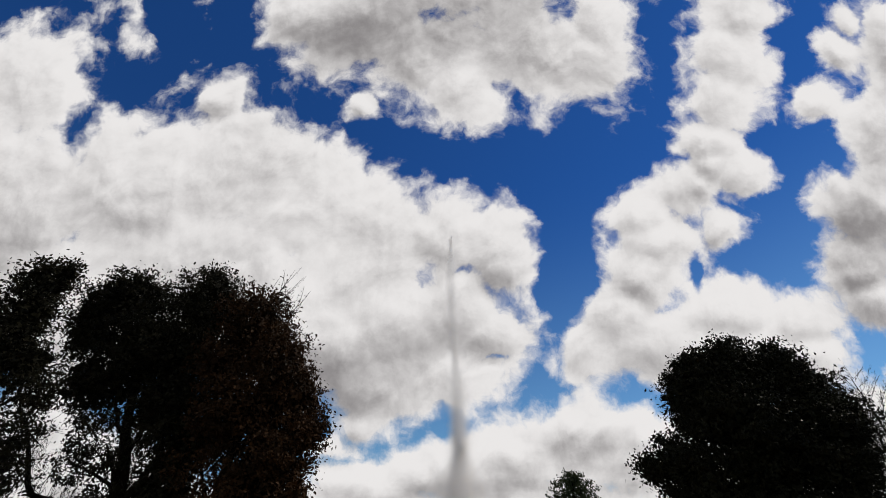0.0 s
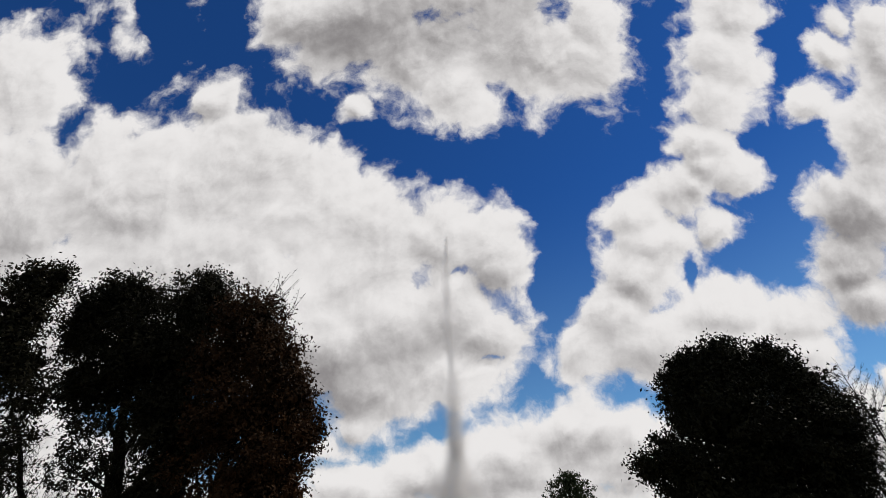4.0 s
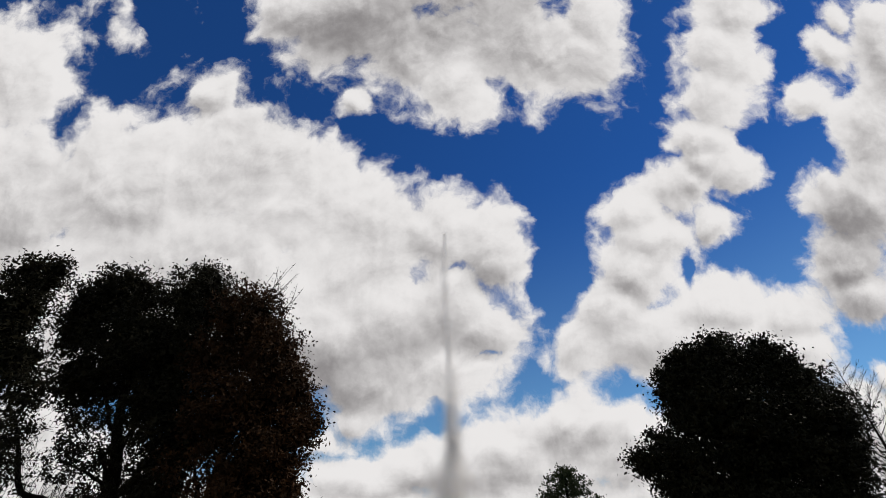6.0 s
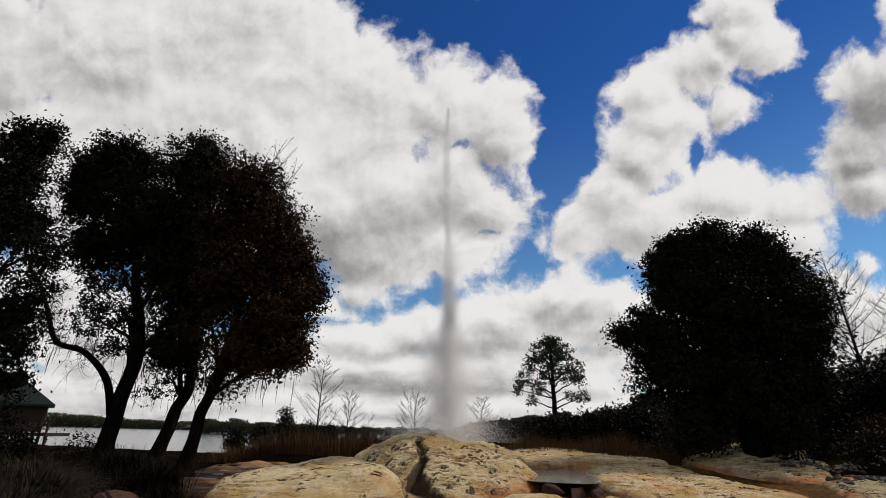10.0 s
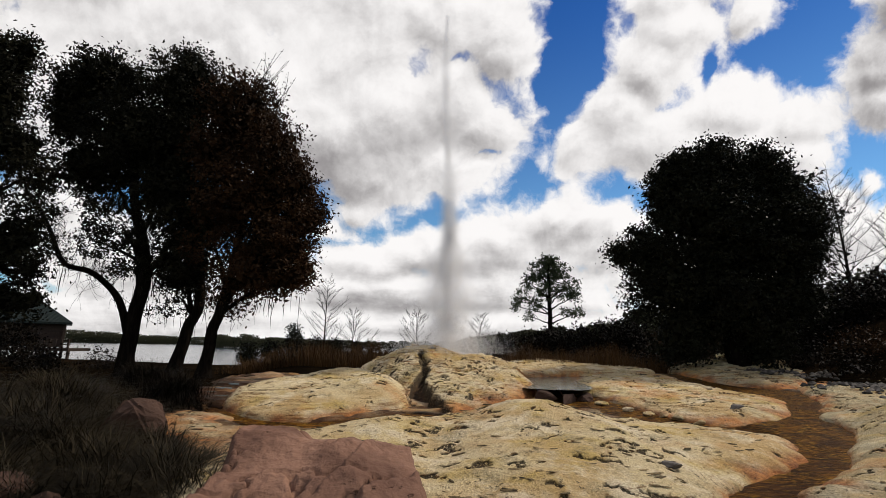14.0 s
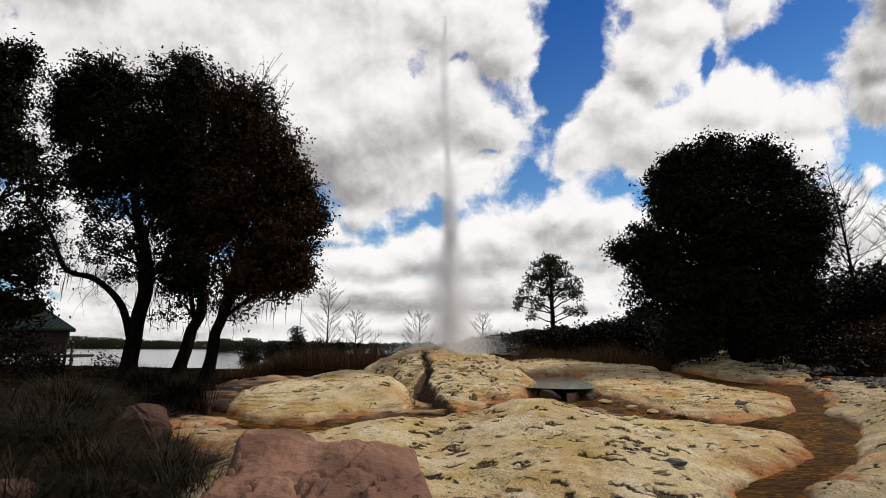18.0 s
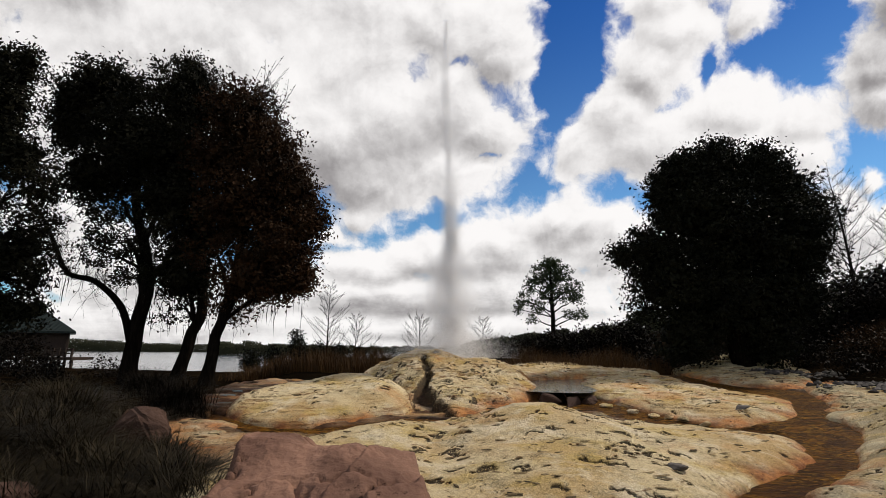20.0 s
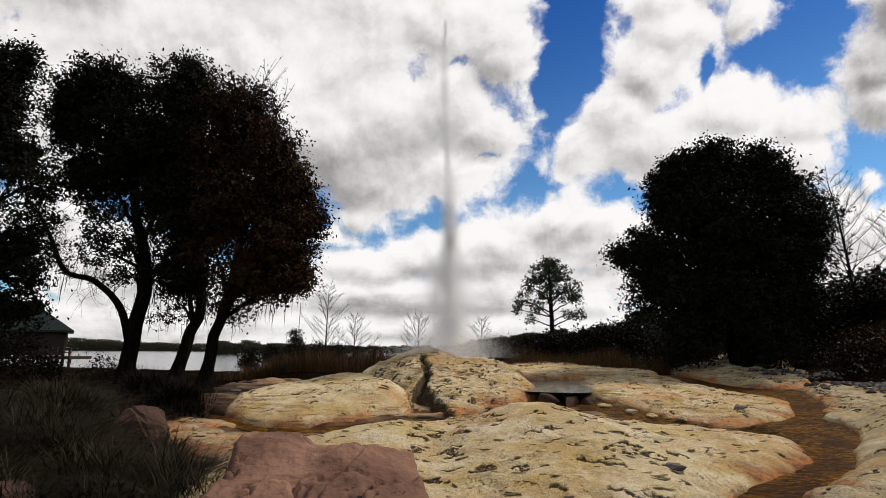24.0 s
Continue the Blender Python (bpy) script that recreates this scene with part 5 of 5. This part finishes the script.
boulder("pink_boulder", "rough shade-darkened pinkish sandstone boulder among grass tussocks", (-5.3, 8.3, 0.32), (0.64, 0.48, 0.52), 5, DARKENED_STONE, 0.3, 20, 8)
boulder("pink_boulder", "low shade-browned sandstone boulder among grass tussocks", (-4.6, 5.1, 0.08), (0.6, 0.45, 0.36), 6, DARKENED_STONE, 0.8)
boulder("pink_boulder", "small rounded shade-browned stone among grass tussocks", (-3.9, 4.9, 0.12), (0.22, 0.2, 0.2), 7, DARKENED_STONE, 0.1, 30)
for x, y, size, seed in ((16.6, 23.0, (0.95, 0.6, 0.3), 8), (14.3, 23.6, (0.7, 0.5, 0.22), 9)):
    boulder("cream_boulder", "cream flat boulder in the shade under the oak", (x, y, rock_top(x, y) + 0.14), size, seed, ROCK, 0.2)
boulder("rock_flake", "loose grey flake of rock lying on the lobe", (7.5, 12.2, rock_top(7.5, 12.2) + 0.05), (0.36, 0.2, 0.09), 22, STONE, 0.1, 12)
boulder("rock_flake", "loose grey flake of rock lying on the dome", (3.0, 6.35, rock_top(3.0, 6.35) + 0.03), (0.2, 0.12, 0.07), 23, STONE, 0.2, 12)
for x, y, z, size, seed, turn in ((3.0, 14.0, 0.36, (0.5, 0.4, 0.24), 24, 0.4), (3.7, 13.75, 0.30, (0.55, 0.34, 0.22), 25, 1.1), (4.25, 14.3, 0.33, (0.4, 0.34, 0.22), 26, 0.2)):
    boulder("wet_ledge", "dark wet broken rock in the sill below the pool", (x, y, z), size, seed, DARKENED_STONE, turn, 11)
for i, (x, y) in enumerate([(5.0, 12.75), (5.35, 12.3), (5.8, 11.75), (6.1, 11.4), (4.6, 13.6), (5.6, 12.1)]):
    boulder("channel_stone", "small wet orange-brown stone in the channel", (x, y, water_level(y) + 0.05), (0.24, 0.16, 0.10), 40 + i, ROCK, i * 0.7, 12)

pebble = boulder("river_stone", "rounded grey-brown river stone at the foot of the hedge", (14.0, 15.8, rock_top(14.0, 15.8) + 0.02), (0.11, 0.09, 0.06), 10, STONE, 0, 20, 0)
tagged(pebble, group="river stones")
for i in range(230):
    f = RNG.uniform(0, 1)
    if i < 110:
        x, y = 13.6 + 3.6 * f + RNG.normal() * 0.3, 20.6 - 0.8 * f + RNG.normal() * 0.3
    else:
        x, y = 14.3 + RNG.normal() * 0.7, 16.0 + RNG.normal() * 0.75
    k = RNG.uniform(0.6, 1.7)
    copy = copy_thing(pebble, pose(x, y, rock_top(x, y) + 0.03 * k, 0, 0, RNG.uniform(0, 360)))
    copy.scale = (k, k * RNG.uniform(0.7, 1.1), k)


# ---------------------------------------------------------------- the geyser
def spray(n, rng, z0, z1, width, size, lean=0.0, power=1.0):
    """Drops round a thin upright axis: n small eight-sided beads."""
    t = rng.uniform(0, 1, n) if power == 1 else rng.beta(1.0, power, n)
    z = z0 + (z1 - z0) * t
    r = np.array([width(k) for k in t])
    # gusts: the column frays in puffs
    puff = 1 + 0.35 * np.sin(t * 23 + 1.3) * np.sin(t * 9)
    x = rng.normal(size=n) * r * puff + lean * t ** 1.4 + 0.04 * np.sin(t * 14)
    y = rng.normal(size=n) * r * puff
    c = np.stack([x, y, z], -1)
    s = size * rng.uniform(0.5, 1.3, n)
    a, b = rng.normal(size=(n, 3)), rng.normal(size=(n, 3))
    a /= np.linalg.norm(a, axis=1)[:, None]
    b = np.cross(a, b)
    b /= np.linalg.norm(b, axis=1)[:, None]
    s = s[:, None]
    v = np.stack([c + a * s * 1.2, c - a * s * 0.6 + b * s, c - a * s * 0.6 - b * s], 1)
    return v.reshape(-1, 3), np.arange(n * 3).reshape(n, 3)


geyser = thing("geyser", "tall thin white jet of water and mist rising from the cone", "geyser", (0.15, 18.3, 1.5))
rng = np.random.default_rng(9)
tagged(child("jet", mesh_np("jet", *spray(85000, rng, 0.0, 15.4, lambda t: 0.07 + 0.06 * (1 - t) + 0.16 * t * (1 - t), 0.0075, -0.25, 1.25), SPRAY), geyser, "thin grey-white water column"), kind="stuff")
tagged(child("mist", mesh_np("mist", *spray(420000, rng, 0.0, 8.5, lambda t: 0.13 + 0.80 * (1 - t) ** 2.6, 0.0066, 0.15, 2.6), SPRAY), geyser, "soft white mist round the foot"), kind="stuff")


# ---------------------------------------------------------------- pavilion, dock, far woods
pav = thing("lake_pavilion", "dark wooden lake pavilion with a green metal roof", "pavilion", (-38.5, 41.5, 1.0))
pav.rotation_euler = (0, 0, radians(39))
bm = bmesh.new()
w, d, e, r = 3.8, 2.4, 2.35, 4.8
lo = [bm.verts.new(p) for p in ((-w, -d, e), (w, -d, e), (w, d, e), (-w, d, e))]
hi = [bm.verts.new(p) for p in ((-0.6, 0, r), (0.6, 0, r))]
lo2 = [bm.verts.new((p.co.x, p.co.y, p.co.z - 0.18)) for p in lo]
for fc in ((lo[0], lo[1], hi[1], hi[0]), (lo[1], lo[2], hi[1]), (lo[2], lo[3], hi[0], hi[1]), (lo[3], lo[0], hi[0]), tuple(reversed(lo2))):
    bm.faces.new(fc)
for i in range(4):
    bm.faces.new((lo[i], lo2[i], lo2[(i + 1) % 4], lo[(i + 1) % 4]))
part("roof", bm, ROOF, pav, "green metal hipped roof")
for x in (-3.3, -1.1, 1.1, 3.3):
    for y in (-2.0, 2.0):
        part("post", box_bm(x - 0.09, y - 0.09, 0, x + 0.09, y + 0.09, 2.25, 0.015), WOOD, pav)
part("wall", box_bm(1.19, -1.95, 0.1, 3.2, -1.83, 2.2), WOOD, pav)
part("wall", box_bm(-3.2, 1.83, 0.1, 3.2, 1.95, 2.2), WOOD, pav)
part("deck", box_bm(-6.0, -2.6, -0.15, 3.9, 2.6, 0.0, 0.02), WOOD, pav)
for x in np.arange(-5.8, 3.0, 1.2):
    part("pile", box_bm(x - 0.1, -2.5, -2.6, x + 0.1, -2.3, -0.15), WOOD, pav)
    if x < 1.0:
        part("baluster", box_bm(x - 0.05, -2.55, 0.0, x + 0.05, -2.45, 0.95), WOOD, pav)
for z in (0.4, 0.9):
    part("rail", box_bm(-6.0, -2.44, z, 0.9, -2.38, z + 0.09), WOOD, pav)
dock = thing("dock", "low wooden dock with a post railing over the lake", "dock", (-32.6, 40, 0.85))
part("deck", box_bm(-1.1, -1.2, 0, 1.2, 1.2, 0.25, 0.02), WOOD, dock)
for x in (-1.0, -0.5, 0.0, 0.5, 1.1):
    part("post", box_bm(x - 0.06, -1.2, 0.25, x + 0.06, -1.08, 1.0), WOOD, dock)
    part("pile", box_bm(x - 0.08, -1.1, -2.4, x + 0.08, -0.94, 0.0), WOOD, dock)
part("rail", box_bm(-1.1, -1.07, 0.82, 1.2, -1.0, 0.92), WOOD, dock)
part("rail", box_bm(-1.1, -1.07, 0.5, 1.2, -1.0, 0.58), WOOD, dock)


def far_woods(name, label, line, depth, n, seed, leaf):
    """A distant belt of trees as leafy clumps; line: (x, y, top)."""
    rng = np.random.default_rng(seed)
    p = np.asarray(line, float)
    t = rng.uniform(0, 1, n)
    i = t * (len(p) - 1)
    x, y, top = (np.interp(i, np.arange(len(p)), p[:, j]) for j in range(3))
    top = top * (0.78 + 0.22 * value_noise(x * 0.09 * 60 / leaf ** 0.5 / 10, y * 0 + seed, seed)) + 0.6
    z = -0.6 + (top + 0.6) * rng.uniform(0, 1, n) ** 0.8
    c = np.stack([x + rng.normal(size=n) * leaf * 0.6, y + rng.uniform(-depth, depth, n), z], -1)
    v, f = leaves(c, leaf, 0.6, rng)
    return tagged(new(name, mesh_np(name, v, f, FAR_WOOD)), label, "woods", kind="stuff")


far_woods("far_woods", "hazy wooded far shore of the lake", [(-900, 560, 28), (-490, 600, 17), (-426, 600, 13), (-340, 600, 9), (-200, 600, 9), (-70, 600, 8), (60, 600, 10)], 12, 80000, 401, 1.5)
far_woods("far_woods", "dark wooded point reaching into the lake", [(-130, 260, 2.5), (-122, 255, 7), (-100, 250, 6), (-80, 245, 4), (-55, 240, 3.2)], 6, 26000, 402, 0.8)
far_woods("far_woods", "low dark woods beyond the hedge", [(0, 90, 2), (10, 90, 4), (30, 80, 8), (60, 70, 14), (90, 60, 18)], 4, 50000, 403, 0.9)
